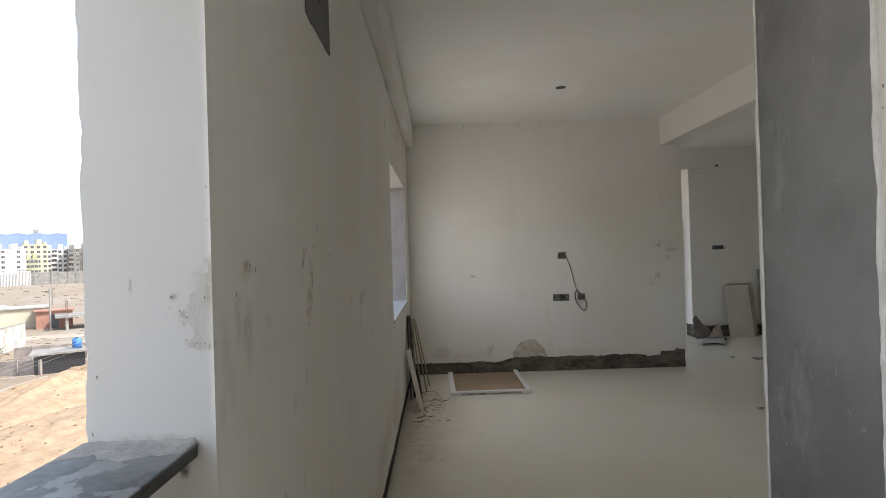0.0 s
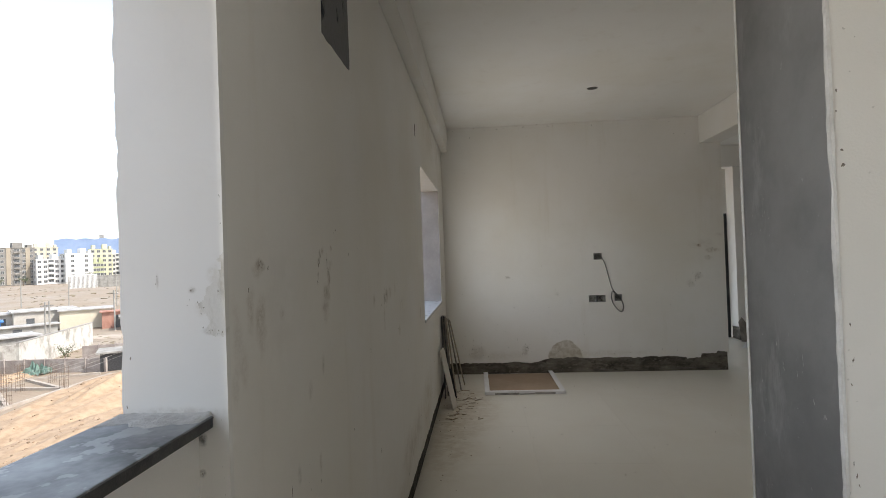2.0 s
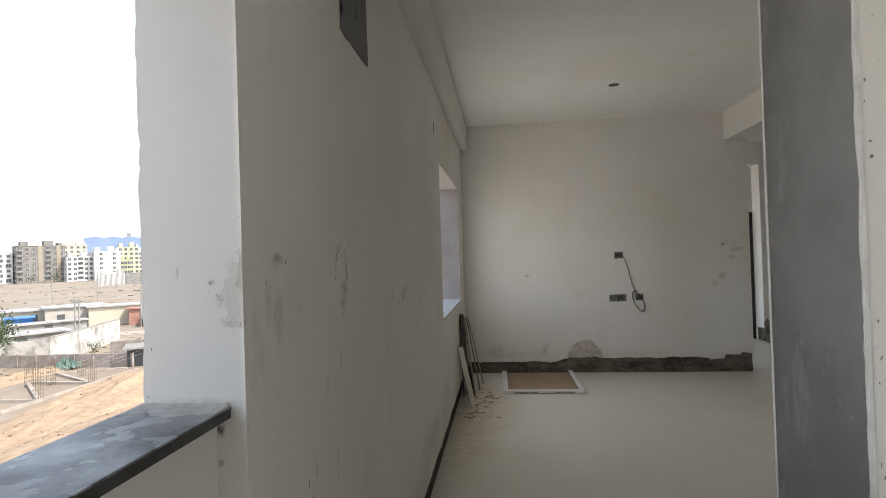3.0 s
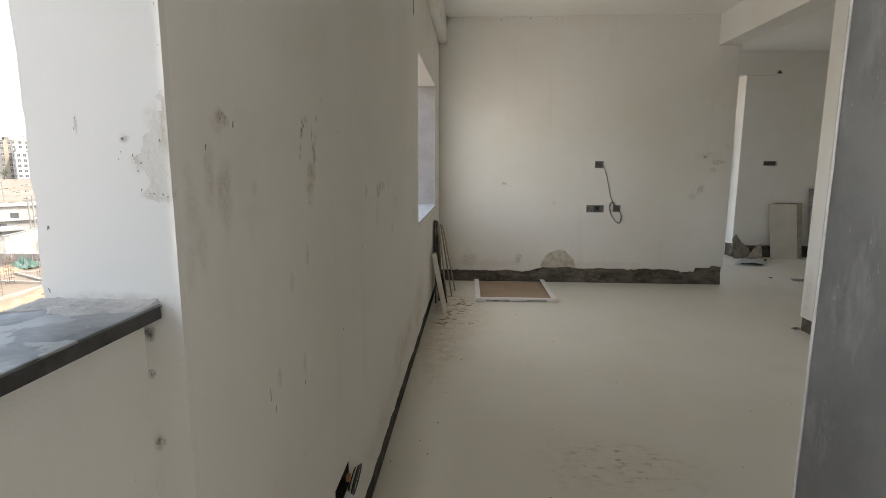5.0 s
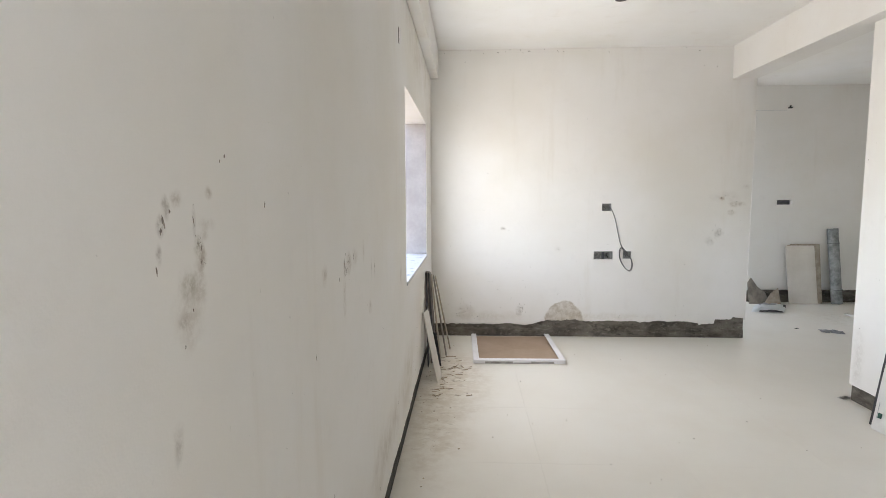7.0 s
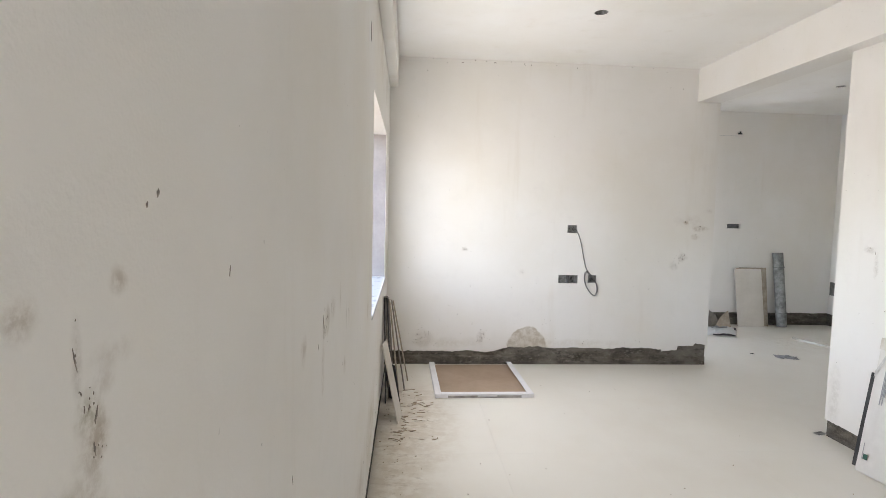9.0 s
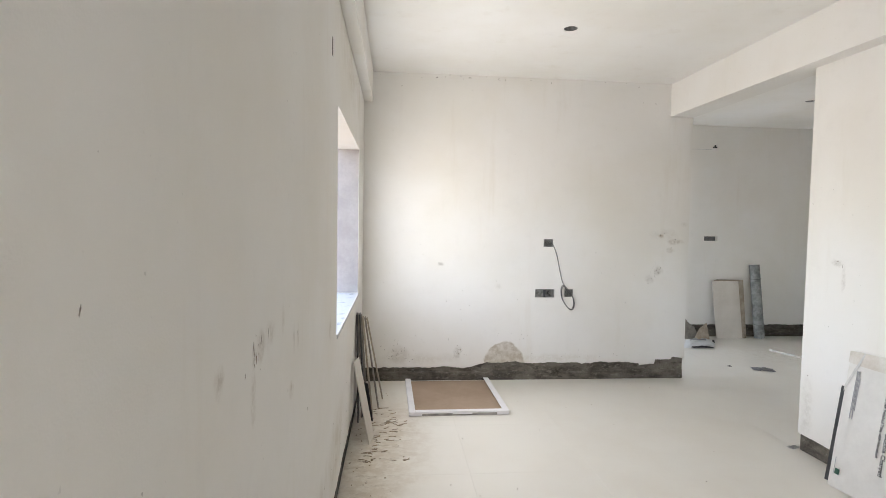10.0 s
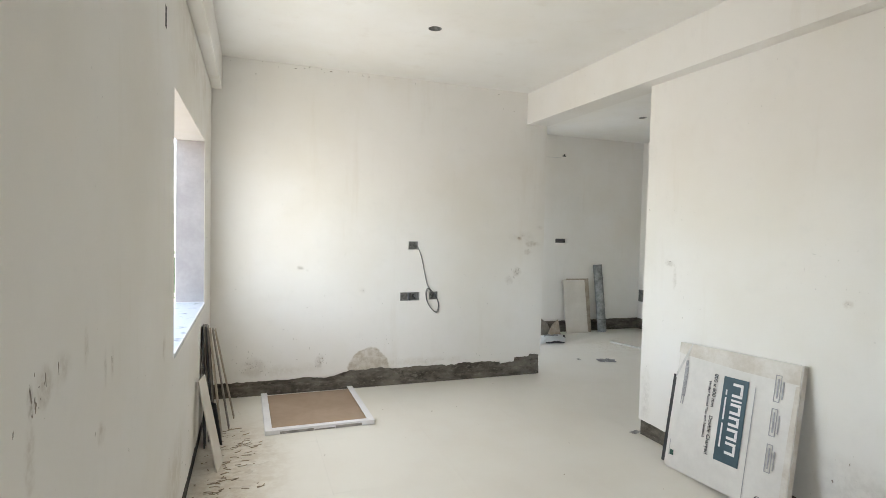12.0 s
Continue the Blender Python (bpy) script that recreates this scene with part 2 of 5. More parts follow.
M_JAMB = jamb_material()
def band_material():
    n = Nodes("damp_cement_band", 0.9)
    n.coord = n.tree.nodes.new("ShaderNodeNewGeometry").outputs["Position"]
    c = n.mix(n.ramp(n.noise(5, 6, 0.65, (1, 1, 2.2)), 0.3, 0.7), (0.050, 0.043, 0.034), (0.18, 0.16, 0.13))
    c = n.mix(n.ramp(n.noise(26, 5, 0.7, (0.6, 0.6, 1.5)), 0.54, 0.68, 0.0, 0.75), c, (0.25, 0.225, 0.185))
    c = n.mix(n.ramp(n.noise(70, 3, 0.6), 0.68, 0.76, 0.0, 0.6), c, (0.36, 0.34, 0.30))
    c = n.mix(n.ramp(n.noise(12, 4, 0.6, (1, 1, 2)), 0.58, 0.70, 0.0, 0.7), c, (0.032, 0.028, 0.022))
    n.colour(c)
    n.bump(n.noise(45, 5, 0.7), 0.9, 0.01)
    return n.mat


M_SKIRT = band_material()
M_GRANITE = granite_material()
M_GRANITE_EDGE = mottled("granite_edge", (0.025, 0.025, 0.027), (0.07, 0.07, 0.07), 30, 0.5, 0.2)
M_MORTAR = mottled("dry_mortar", (0.42, 0.41, 0.39), (0.62, 0.61, 0.58), 22, 0.95, 0.7)
M_FLECK = mottled("putty_fleck", (0.50, 0.50, 0.49), (0.64, 0.64, 0.63), 60, 0.8, 0.3)
M_LIP = mottled("putty_lip", (0.60, 0.59, 0.565), (0.74, 0.73, 0.71), 20, 0.7, 0.3)
M_BLACK = mottled("black_plastic", (0.012, 0.012, 0.013), (0.035, 0.035, 0.036), 12, 0.5, 0.1)
M_STEEL = mottled("galvanised_box", (0.20, 0.20, 0.195), (0.42, 0.42, 0.41), 40, 0.5, 0.2, metal=0.3)
M_CABLE = mottled("grey_cable", (0.06, 0.06, 0.065), (0.13, 0.13, 0.135), 30, 0.5, 0.05)
M_TILE_BACK = mottled("fired_tile_edge", (0.30, 0.25, 0.19), (0.45, 0.39, 0.31), 12, 0.8, 0.2)
M_TILE_FACE = mottled("beige_tile_face", (0.63, 0.585, 0.52), (0.70, 0.655, 0.59), 3, 0.3, 0.03)
M_TILE_DARK = mottled("dark_tile", (0.02, 0.021, 0.024), (0.05, 0.05, 0.052), 8, 0.4, 0.1)
M_TILE_GREY = mottled("grey_brown_tile", (0.16, 0.14, 0.12), (0.30, 0.27, 0.23), 8, 0.6, 0.15)
M_CARD = mottled("white_carton", (0.66, 0.64, 0.60), (0.76, 0.74, 0.70), 2.5, 0.65, 0.06)
M_RIM = mottled("white_carton_rim", (0.76, 0.75, 0.76), (0.84, 0.83, 0.84), 6, 0.6, 0.08)
M_RIM_SHADE = mottled("rim_front_shade", (0.20, 0.185, 0.17), (0.42, 0.40, 0.375), 14, 0.6, 0.08)
M_CARD_DIRTY = mottled("stained_carton_flap", (0.58, 0.53, 0.46), (0.72, 0.69, 0.64), 5, 0.75, 0.1)
M_KRAFT = mottled("brown_carton", (0.32, 0.235, 0.165), (0.39, 0.29, 0.21), 2.0, 0.8, 0.08)
M_PRINT = mottled("slate_blue_print", (0.035, 0.075, 0.095), (0.045, 0.092, 0.115), 10, 0.5, 0.02)
M_INK = mottled("black_ink", (0.04, 0.04, 0.045), (0.07, 0.07, 0.075), 40, 0.6, 0.02)
M_INK_PALE = mottled("pale_ink", (0.30, 0.30, 0.31), (0.42, 0.42, 0.43), 40, 0.6, 0.02)
M_WRAP = mottled("clear_tape", (0.50, 0.49, 0.47), (0.66, 0.65, 0.62), 14, 0.3, 0.1)
M_PRINT_WHITE = mottled("white_print", (0.70, 0.70, 0.70), (0.76, 0.76, 0.75), 20, 0.6, 0.02)
M_GREEN_INK = mottled("green_print", (0.02, 0.07, 0.05), (0.03, 0.10, 0.07), 40, 0.6, 0.02)
M_PAPER = mottled("printed_paper_bag", (0.80, 0.80, 0.79), (0.88, 0.88, 0.87), 5, 0.5, 0.05)
M_ROLL = mottled("grey_sheet_roll", (0.13, 0.135, 0.13), (0.33, 0.335, 0.32), 9, 0.6, 0.2)
M_STICK = mottled("pale_stick", (0.55, 0.53, 0.48), (0.70, 0.68, 0.63), 20, 0.7, 0.1)
M_CRUMB = mottled("cement_crumbs", (0.20, 0.155, 0.105), (0.42, 0.34, 0.24), 30, 0.95, 0.3)
M_ORANGE = mottled("orange_plastic", (0.45, 0.22, 0.08), (0.55, 0.30, 0.12), 20, 0.5, 0.05)


def floor_material():
    n = Nodes("polished_cream_tile", 0.2)
    info = n.tree.nodes.new("ShaderNodeObjectInfo")
    geo = n.tree.nodes.new("ShaderNodeNewGeometry")
    n.coord = geo.outputs["Position"]
    c = n.mix(info.outputs["Random"], (0.77, 0.742, 0.668), (0.78, 0.752, 0.678))
    c = n.mix(n.ramp(n.noise(1.4, 5, 0.6), 0.35, 0.75, 0.0, 0.45), c, (0.70, 0.65, 0.56))
    # dried mud by the wall and a trodden smear near the way in
    streak = n.ramp(n.noise(13, 6, 0.7, (1, 1.9, 1)), 0.54, 0.60)
    for centre, radii, strength in (((0.25, 5.35, 0), (0.30, 0.75, 9), 0.5), ((0.16, 4.5, 0), (0.20, 0.8, 9), 0.45), ((1.1, 2.75, 0), (0.42, 0.26, 9), 0.75),
                                    ((5.1, 7.6, 0), (0.7, 0.5, 9), 0.35)):
        c = n.mix(n.math("MULTIPLY", n.math("MULTIPLY", n.spot(centre, radii, 0.5, 4), streak), strength), c, (0.24, 0.18, 0.12))
        c = n.mix(n.math("MULTIPLY", n.spot(centre, tuple(r * 1.3 for r in radii), 0.5, 3), 0.22 if centre[0] > 0.9 else 0.62), c, (0.50, 0.42, 0.31))
    n.colour(c)
    n.gloss(n.math("ADD", n.ramp(n.noise(2.2, 5, 0.65), 0.25, 0.8, 0.285, 0.34), n.ramp(n.noise(60, 3), 0.4, 0.8, 0.0, 0.05)))
    n.bump(n.noise(1.1, 2), 0.02, 0.02)
    return n.mat


M_FLOOR = floor_material()
M_GROUT = mottled("grout", (0.66, 0.63, 0.56), (0.72, 0.69, 0.62), 20, 0.9, 0.1)


# ---- building tools ----
def box(bm, x0, x1, y0, y1, z0, z1, m=None):
    """Adds a box to bm and returns its verts."""
    place = Matrix.Translation(((x0 + x1) / 2, (y0 + y1) / 2, (z0 + z1) / 2)) @ Matrix.Diagonal((x1 - x0, y1 - y0, z1 - z0, 1))
    return bmesh.ops.create_cube(bm, size=1, matrix=(m @ place if m else place))["verts"]


def boxed(*sizes, m=None, bevel=0.0):
    bm = bmesh.new()
    box(bm, *sizes, m=m)
    if bevel:
        bmesh.ops.bevel(bm, geom=bm.edges[:], offset=bevel, segments=2, affect="EDGES", profile=0.6)
    return bm


def tube(points, radius, sides=8, closed_ends=True):
    """A round bar along points."""
    bm = bmesh.new()
    pts = [Vector(p) for p in points]
    rings = []
    side = None
    for i, p in enumerate(pts):
        way = (pts[min(i + 1, len(pts) - 1)] - pts[max(i - 1, 0)]).normalized()
        if side is None:
            side = way.orthogonal().normalized()
        side = (side - way * side.dot(way)).normalized()
        up = way.cross(side)
        rings.append([bm.verts.new(p + radius * (math.cos(a) * side + math.sin(a) * up)) for a in (2 * math.pi * k / sides for k in range(sides))])
    for a, b in zip(rings, rings[1:]):
        for k in range(sides):
            bm.faces.new((a[k], a[(k + 1) % sides], b[(k + 1) % sides], b[k]))
    if closed_ends:
        bm.faces.new(rings[0][::-1])
        bm.faces.new(rings[-1])
    return bm


def mesh(name, bm, *materials, smooth=False):
    bmesh.ops.recalc_face_normals(bm, faces=bm.faces[:])
    me = bpy.data.meshes.new(name)
    bm.to_mesh(me)
    bm.free()
    for m in materials:
        me.materials.append(m)
    if smooth:
        me.polygons.foreach_set("use_smooth", [True] * len(me.polygons))
    return me


def part(name, bm, material, parent, label="", smooth=False):
    ob = new(name, mesh(name, bm, material, smooth=smooth))
    ob.parent = parent
    return tagged(ob, label) if label else ob


def piece(name, me, parent, m=None):
    ob = new(name, me)
    ob.parent = parent
    if m:
        ob.matrix_basis = m
    return ob


def thing(name, m, label, category, group="", kind=""):
    ob = new(name)
    ob.empty_display_size = 0.1
    ob.matrix_basis = m if isinstance(m, Matrix) else Matrix.Translation(m)
    return tagged(ob, label, category, group, kind)


def setting(name, bm, material, label="", category="", smooth=False):
    return tagged(new(name, mesh(name, bm, material, smooth=smooth)), label, category, kind="structure")


def sheet(axis, face, back, u0, u1, z0, z1, holes=(), bm=None):
    """A wall in the plane axis = face, as thick as to back, with rectangular holes (u0, u1, z0, z1) right through it."""
    bm = bm or bmesh.new()
    us = sorted({u0, u1, *(h[i] for h in holes for i in (0, 1) if u0 < h[i] < u1)})
    zs = sorted({z0, z1, *(h[i] for h in holes for i in (2, 3) if z0 < h[i] < z1)})
    solid = {(i, j): not any(h[0] < (us[i] + us[i + 1]) / 2 < h[1] and h[2] < (zs[j] + zs[j + 1]) / 2 < h[3] for h in holes)
             for i in range(len(us) - 1) for j in range(len(zs) - 1)}
    verts = {}

    def vert(i, j, f):
        if (i, j, f) not in verts:
            verts[i, j, f] = bm.verts.new((f, us[i], zs[j]) if axis == "x" else (us[i], f, zs[j]))
        return verts[i, j, f]

    for (i, j), full in solid.items():
        if not full:
            continue
        for f in (face, back):
            bm.faces.new([vert(i, j, f), vert(i + 1, j, f), vert(i + 1, j + 1, f), vert(i, j + 1, f)])
        for di, dj, a, b in ((-1, 0, (i, j), (i, j + 1)), (1, 0, (i + 1, j), (i + 1, j + 1)), (0, -1, (i, j), (i + 1, j)), (0, 1, (i, j + 1), (i + 1, j + 1))):
            if not solid.get((i + di, j + dj), False):
                bm.faces.new([vert(*a, face), vert(*b, face), vert(*b, back), vert(*a, back)])
    return bm


def ragged_strip(axis, face, back, u0, u1, edge, top, step=0.02, bm=None):
    """The foot of a plaster coat in the plane axis = face, whose lower edge runs at edge(u)."""
    bm = bm or bmesh.new()
    count = max(2, round((u1 - u0) / step))
    rows = []
    for k in range(count + 1):
        u = u0 + (u1 - u0) * k / count
        low = edge(u)
        put = (lambda f, z: (f, u, z)) if axis == "x" else (lambda f, z: (u, f, z))
        rows.append([bm.verts.new(put(f, z)) for f, z in ((face, top), (face, low + 0.004), (face + (back - face) * 0.3, low), (back, low + 0.003))])
    for a, b in zip(rows, rows[1:]):
        for q in range(3):
            bm.faces.new((a[q], b[q], b[q + 1], a[q + 1]))
    return bm


def wobble(base, amount, seed, freq=6.0):
    return lambda u: base + amount * (noise.noise((u * freq, seed, 0)) + 0.5 * noise.noise((u * freq * 3.7, seed, 4)) + 0.3 * noise.noise((u * freq * 11, seed, 9)))


def blob(sides, radius, seed, stretch=(1, 1), rough=0.35):
    """The outline of an irregular flat chip."""
    rng = random.Random(seed)
    return [(math.cos(2 * math.pi * k / sides) * radius * stretch[0] * rng.uniform(1 - rough, 1 + rough),
             math.sin(2 * math.pi * k / sides) * radius * stretch[1] * rng.uniform(1 - rough, 1 + rough)) for k in range(sides)]


def prism(outline, z0, z1, bm=None):
    bm = bm or bmesh.new()
    low = [bm.verts.new((x, y, z0)) for x, y in outline]
    high = [bm.verts.new((x, y, z1)) for x, y in outline]
    bm.faces.new(low[::-1])
    bm.faces.new(high)
    for k in range(len(outline)):
        bm.faces.new((low[k], low[(k + 1) % len(low)], high[(k + 1) % len(low)], high[k]))
    return bm


M_REVEAL = mottled('pale_cement_reveal', (0.36, 0.335, 0.325), (0.45, 0.42, 0.41), 4, 0.85, 0.2)

# ---- the flat: floor, walls, beams, ceiling ----
CEIL, FAR, RIGHT = 3.025, 8.7, 6.33
WIN = (4.355, 6.06, 0.957, 2.185)
floor = setting("floor", boxed(-0.2, 6.53, -1.75, 11.2, -0.25, -0.0015), M_GROUT, "polished cream floor of large vitrified tiles, dusty", "floor")

BAND = 0.30
# cement for the foot of the left wall, darker than the other bands
M_SKIRT_DARK = mottled('darker_band_cement', (0.022, 0.021, 0.019), (0.085, 0.08, 0.07), 9, 0.9, 0.8)
# the hole at y 9.3 is unseen, added to light the space beyond
left_holes = [WIN, (6.95, 8.6, 0.2, 2.6), (9.3, 10.8, 0.4, 2.5), (4.075, 4.112, 2.36, 2.45), (1.88, 2.06, 0.312, 0.402)]
bm = sheet("x", 0.0, -0.2, 1.135, 11.2, BAND, CEIL, left_holes)
ragged_strip("x", 0.0, -0.006, 1.135, 6.7, wobble(0.095, 0.02, 3.0, 2.6), BAND, 0.015, bm)
wall_left = setting("wall_left", bm, M_LEFT, "long cream-white putty wall with scuffs and a bare window opening", "wall")
part("cement_band", boxed(-0.2, -0.003, 1.14, 11.2, 0, BAND - 0.002), M_SKIRT_DARK, wall_left, "dark bare cement along the foot of the wall")
# flush black box stands for the shaded depth of the slot
M_SLOT_SHADE = mottled("slot_shade", (0.012, 0.011, 0.010), (0.03, 0.028, 0.026), 30, 1.0, 0.2)
M_SLOT_SHADE.node_tree.nodes["Principled BSDF"].inputs["Specular IOR Level"].default_value = 0.0
bm = boxed(-0.05, -0.0006, 4.0752, 4.1118, 2.3602, 2.4498)
part("slot_back", bm, M_SLOT_SHADE, wall_left)

holes_back = [(1.804, 1.903, 1.351, 1.433), (1.729, 1.929, 0.840, 0.925), (2.033, 2.122, 0.847, 0.927)]


def back_edge(u):
    z = 0.132 + 0.038 * min(1, max(0, (u - 1.08) / 0.17)) + 0.012 * max(0, 1 - abs(u - 1.4) / 0.25)
    if u > 2.85:
        z = 0.165 + (0.03 if u > 3.02 else -0.02) + (0.02 if u > 3.2 else 0)
    return wobble(z, 0.016, 7.0, 5.5)(u)


bm = sheet("y", 6.7, 6.85, 0.0, 3.335, BAND, CEIL, holes_back)
ragged_strip("y", 6.7, 6.72, 0.0, 3.335, back_edge, BAND, 0.012, bm)
box(bm, 3.323, 3.335, 6.71, 6.85, 0.19, BAND)
wall_back = setting("wall_back", bm, M_BACK, "cream-white putty wall with socket boxes above a dark cement band", "wall")
bm = boxed(0.0, 3.32, 6.712, 6.84, 0, BAND - 0.002)
part("cement_band", bm, M_SKIRT, wall_back, "dark bare cement along the foot of the wall")
lump = wobble(0.085, 0.03, 19.0, 3.0)
bm = bmesh.new()
rows = []
for k in range(200):
    u = 3.32 * k / 199
    t = lump(u)
    rows.append([bm.verts.new((u, 6.712 - d - 0.003 * abs(noise.noise((u * 30, z * 40, 3))), z)) for d, z in ((0.011, 0.0), (0.010, t * 0.5), (0.008, t - 0.01), (0.003, t), (-0.003, t + 0.006))])
for a, b in zip(rows, rows[1:]):
    for q in range(4):
        bm.faces.new((a[q], b[q], b[q + 1], a[q + 1]))
part("mortar_lump", bm, M_SKIRT, wall_back, "rough lower coat of dark mortar")

beam_left = setting("beam_left", boxed(0.0005, 0.083, 1.436, 6.6995, 2.733, CEIL - 0.0005, bevel=0.004), M_WALL, "cream-white plastered beam along the wall top", "beam")
beam_right = setting("beam_right", boxed(3.088, 3.335, 1.437, 6.6995, 2.695, CEIL - 0.0005, bevel=0.004), M_WALL, "cream-white plastered beam over the wide opening", "beam")

bm = sheet("x", 3.205, 3.335, 1.437, 4.965, BAND, 2.6945)
ragged_strip("x", 3.205, 3.225, 1.437, 4.965, wobble(0.115, 0.012, 12.0, 5.0), BAND, 0.02, bm)
ragged_strip("y", 4.965, 4.945, 3.205, 3.335, wobble(0.125, 0.012, 14.0, 9.0), BAND, 0.012, bm)
wall_right = setting("wall_right", bm, M_RIGHT, "cream-white putty wall ending at the wide opening", "wall")
part("cement_band", boxed(3.217, 3.33, 1.44, 4.953, 0, BAND - 0.002), M_SKIRT, wall_right, "dark bare cement along the foot of the wall")

# the wall between the sit-out and the room, with its door opening
# the opening at x 4.2 is unseen, added to light the far space
bm = sheet("y", 1.124, 1.436, 1.059, 6.33, 0, 2.4, [(4.2, 4.95, 0.6, 2.3)])
box(bm, 0.0005, 6.33, 1.124, 1.436, 2.4005, CEIL - 0.0005)
wall_front = setting("wall_front", bm, M_WALL, "thick cream-white wall with an open doorway", "wall")
near_edge, far_edge = wobble(1.1305, 0.0055, 21.0, 10.0), wobble(1.4325, 0.0018, 23.0, 6.0)
bm = bmesh.new()
rows = []
for k in range(121):
    z = 2.4 * k / 120
    rows.append([bm.verts.new((1.0555, near_edge(z), z)), bm.verts.new((1.0545, (near_edge(z) + far_edge(z)) / 2, z)), bm.verts.new((1.0585, far_edge(z), z))])
for a, b in zip(rows, rows[1:]):
    for q in range(2):
        bm.faces.new((a[q], a[q + 1], b[q + 1], b[q]))
bmesh.ops.solidify(bm, geom=bm.faces[:], thickness=0.003)
part("jamb_coat", bm, M_JAMB, wall_front, "bare grey cement coat on the door jamb")
for name, edge, way in (("near_lip", near_edge, -1), ("far_lip", far_edge, 1)):
    bm = bmesh.new()
    rows = []
    for k in range(241):
        z = 2.4 * k / 240
        y = edge(z)
        w = 0.001 + 0.003 * abs(noise.noise((z * 17, way * 5.0, 2)))
        out = 1.124 if way < 0 else 1.436
        rows.append([bm.verts.new(p) for p in ((1.0565, y - way * w, z), (1.0532, y, z), (1.0536, (y + out) / 2, z), (1.0542, out + way * 0.001, z), (1.059, out + way * 0.002, z))])
    for a, b in zip(rows, rows[1:]):
        for q in range(4):
            bm.faces.new((a[q], a[q + 1], b[q + 1], b[q]))
    part("putty_lip", bm, M_LIP, wall_front, "rough white putty edge")

# the end of the long wall, a putty coat with a torn outer edge
bm = bmesh.new()
rows = []
for k in range(201):
    z = 2.9 * k / 200
    out = wobble(-0.202, 0.007, 31.0, 11.0)(z)
    rows.append([bm.verts.new(p) for p in ((0.0015, 1.14, z), (0.0005, 1.127, z), (-0.1, 1.1255, z), (out + 0.003, 1.127, z), (out, 1.134, z), (out + 0.002, 1.15, z))])
for a, b in zip(rows, rows[1:]):
    for q in range(5):
        bm.faces.new((a[q], a[q + 1], b[q + 1], b[q]))
part("end_coat", bm, M_END, wall_left, "white putty coat with a chipped patch of bare plaster")

# bare patches high on the long wall
def bare_patch(y0, y1, z0, z1, seed):
    rng = random.Random(seed)
    outline = [(y0 + (y1 - y0) * k / 14, z0 + rng.uniform(-0.003, 0.003)) for k in range(15)]
    outline += [(y1 + rng.uniform(-0.003, 0.003), z0 + (z1 - z0) * k / 14) for k in range(1, 15)]
    outline += [(y1 + (y0 - y1) * k / 6, z1) for k in range(1, 7)]
    outline += [(y0 + rng.uniform(-0.003, 0.003), z1 + (z0 - z1) * k / 10) for k in range(1, 10)]
    bm = prism(outline, 0, 0.003)
    bm.transform(Matrix(((0, 0, 1, 0), (1, 0, 0, 0), (0, 1, 0, 0), (0, 0, 0, 1))))
    return bm


M_PATCH = mottled("rough_dark_cement", (0.025, 0.03, 0.045), (0.21, 0.21, 0.215), 12, 0.9, 0.8, (1, 1, 0.55), lo=0.36, hi=0.45)
part("bare_patch", bare_patch(1.15, 1.434, 2.108, 2.7, 1), M_PATCH, wall_left, "bare dark cement patch")
part("bare_patch", bare_patch(1.787, 2.118, 2.163, 2.7, 2), M_PATCH, wall_left, "bare dark cement patch")

# the far part of the flat, seen through the wide opening
bm = sheet("y", FAR, FAR + 0.25, 4.38, RIGHT + 0.2, BAND, CEIL, [(4.73, 4.93, 1.388, 1.452)])
ragged_strip("y", FAR, FAR + 0.02, 4.38, RIGHT, wobble(0.175, 0.012, 41.0, 4.0), BAND, 0.03, bm)
ragged_strip("x", 4.38, 4.40, FAR, FAR + 0.25, wobble(0.20, 0.015, 43.0, 4.0), BAND, 0.02, bm)
box(bm, -0.0, 4.38, FAR, FAR + 0.25, 2.69, CEIL - 0.0005)
box(bm, 0.0, 3.35, FAR, FAR + 0.25, 0, 2.69)
wall_far = setting("wall_far", bm, M_WALL, "cream-white putty wall of the space beyond", "wall")
part("cement_band", boxed(4.392, RIGHT + 0.1, FAR + 0.012, FAR + 0.24, 0, BAND - 0.002), M_SKIRT, wall_far, "dark bare cement along the foot of the wall")
part("putty_line", boxed(4.38, 4.80, FAR - 0.003, FAR, 2.684, 2.692), M_LIP, wall_far)
part("box_back", boxed(4.72, 4.94, FAR + 0.045, FAR + 0.06, 1.37, 1.47), M_CABLE, wall_far)

bm = sheet("x", RIGHT, RIGHT + 0.2, 1.436, FAR, BAND, CEIL)
ragged_strip("x", RIGHT, RIGHT + 0.02, 7.2, FAR, wobble(0.17, 0.012, 45.0, 4.0), BAND, 0.03, bm)
wall_dining = setting("wall_dining", bm, M_WALL, "cream-white putty wall at the end of the space beyond", "wall")
part("cement_band", boxed(RIGHT + 0.012, RIGHT + 0.19, 1.44, FAR + 0.011, 0, BAND - 0.002), M_SKIRT, wall_dining)
part("bare_patch", boxed(RIGHT - 0.003, RIGHT + 0.001, 8.42, 8.68, 0.45, 0.64), M_CEMENT, wall_dining, "bare cement patch")

# added closing walls; the wide opening is there to light the far reveal
wall_beyond = setting("wall_beyond", sheet("y", 11.0, 11.2, -0.2, 6.5, 0, CEIL, [(0.6, 4.5, 0.3, 2.6)]), M_WALL, "cream-white closing wall with an opening added to light the reveal", "wall")
wall_beyond_side = setting("wall_beyond_side", sheet("x", 5.3, 5.45, 9.02, 11.0, 0, CEIL), M_WALL, "cream-white side wall added to close the space past the reveal", "wall")

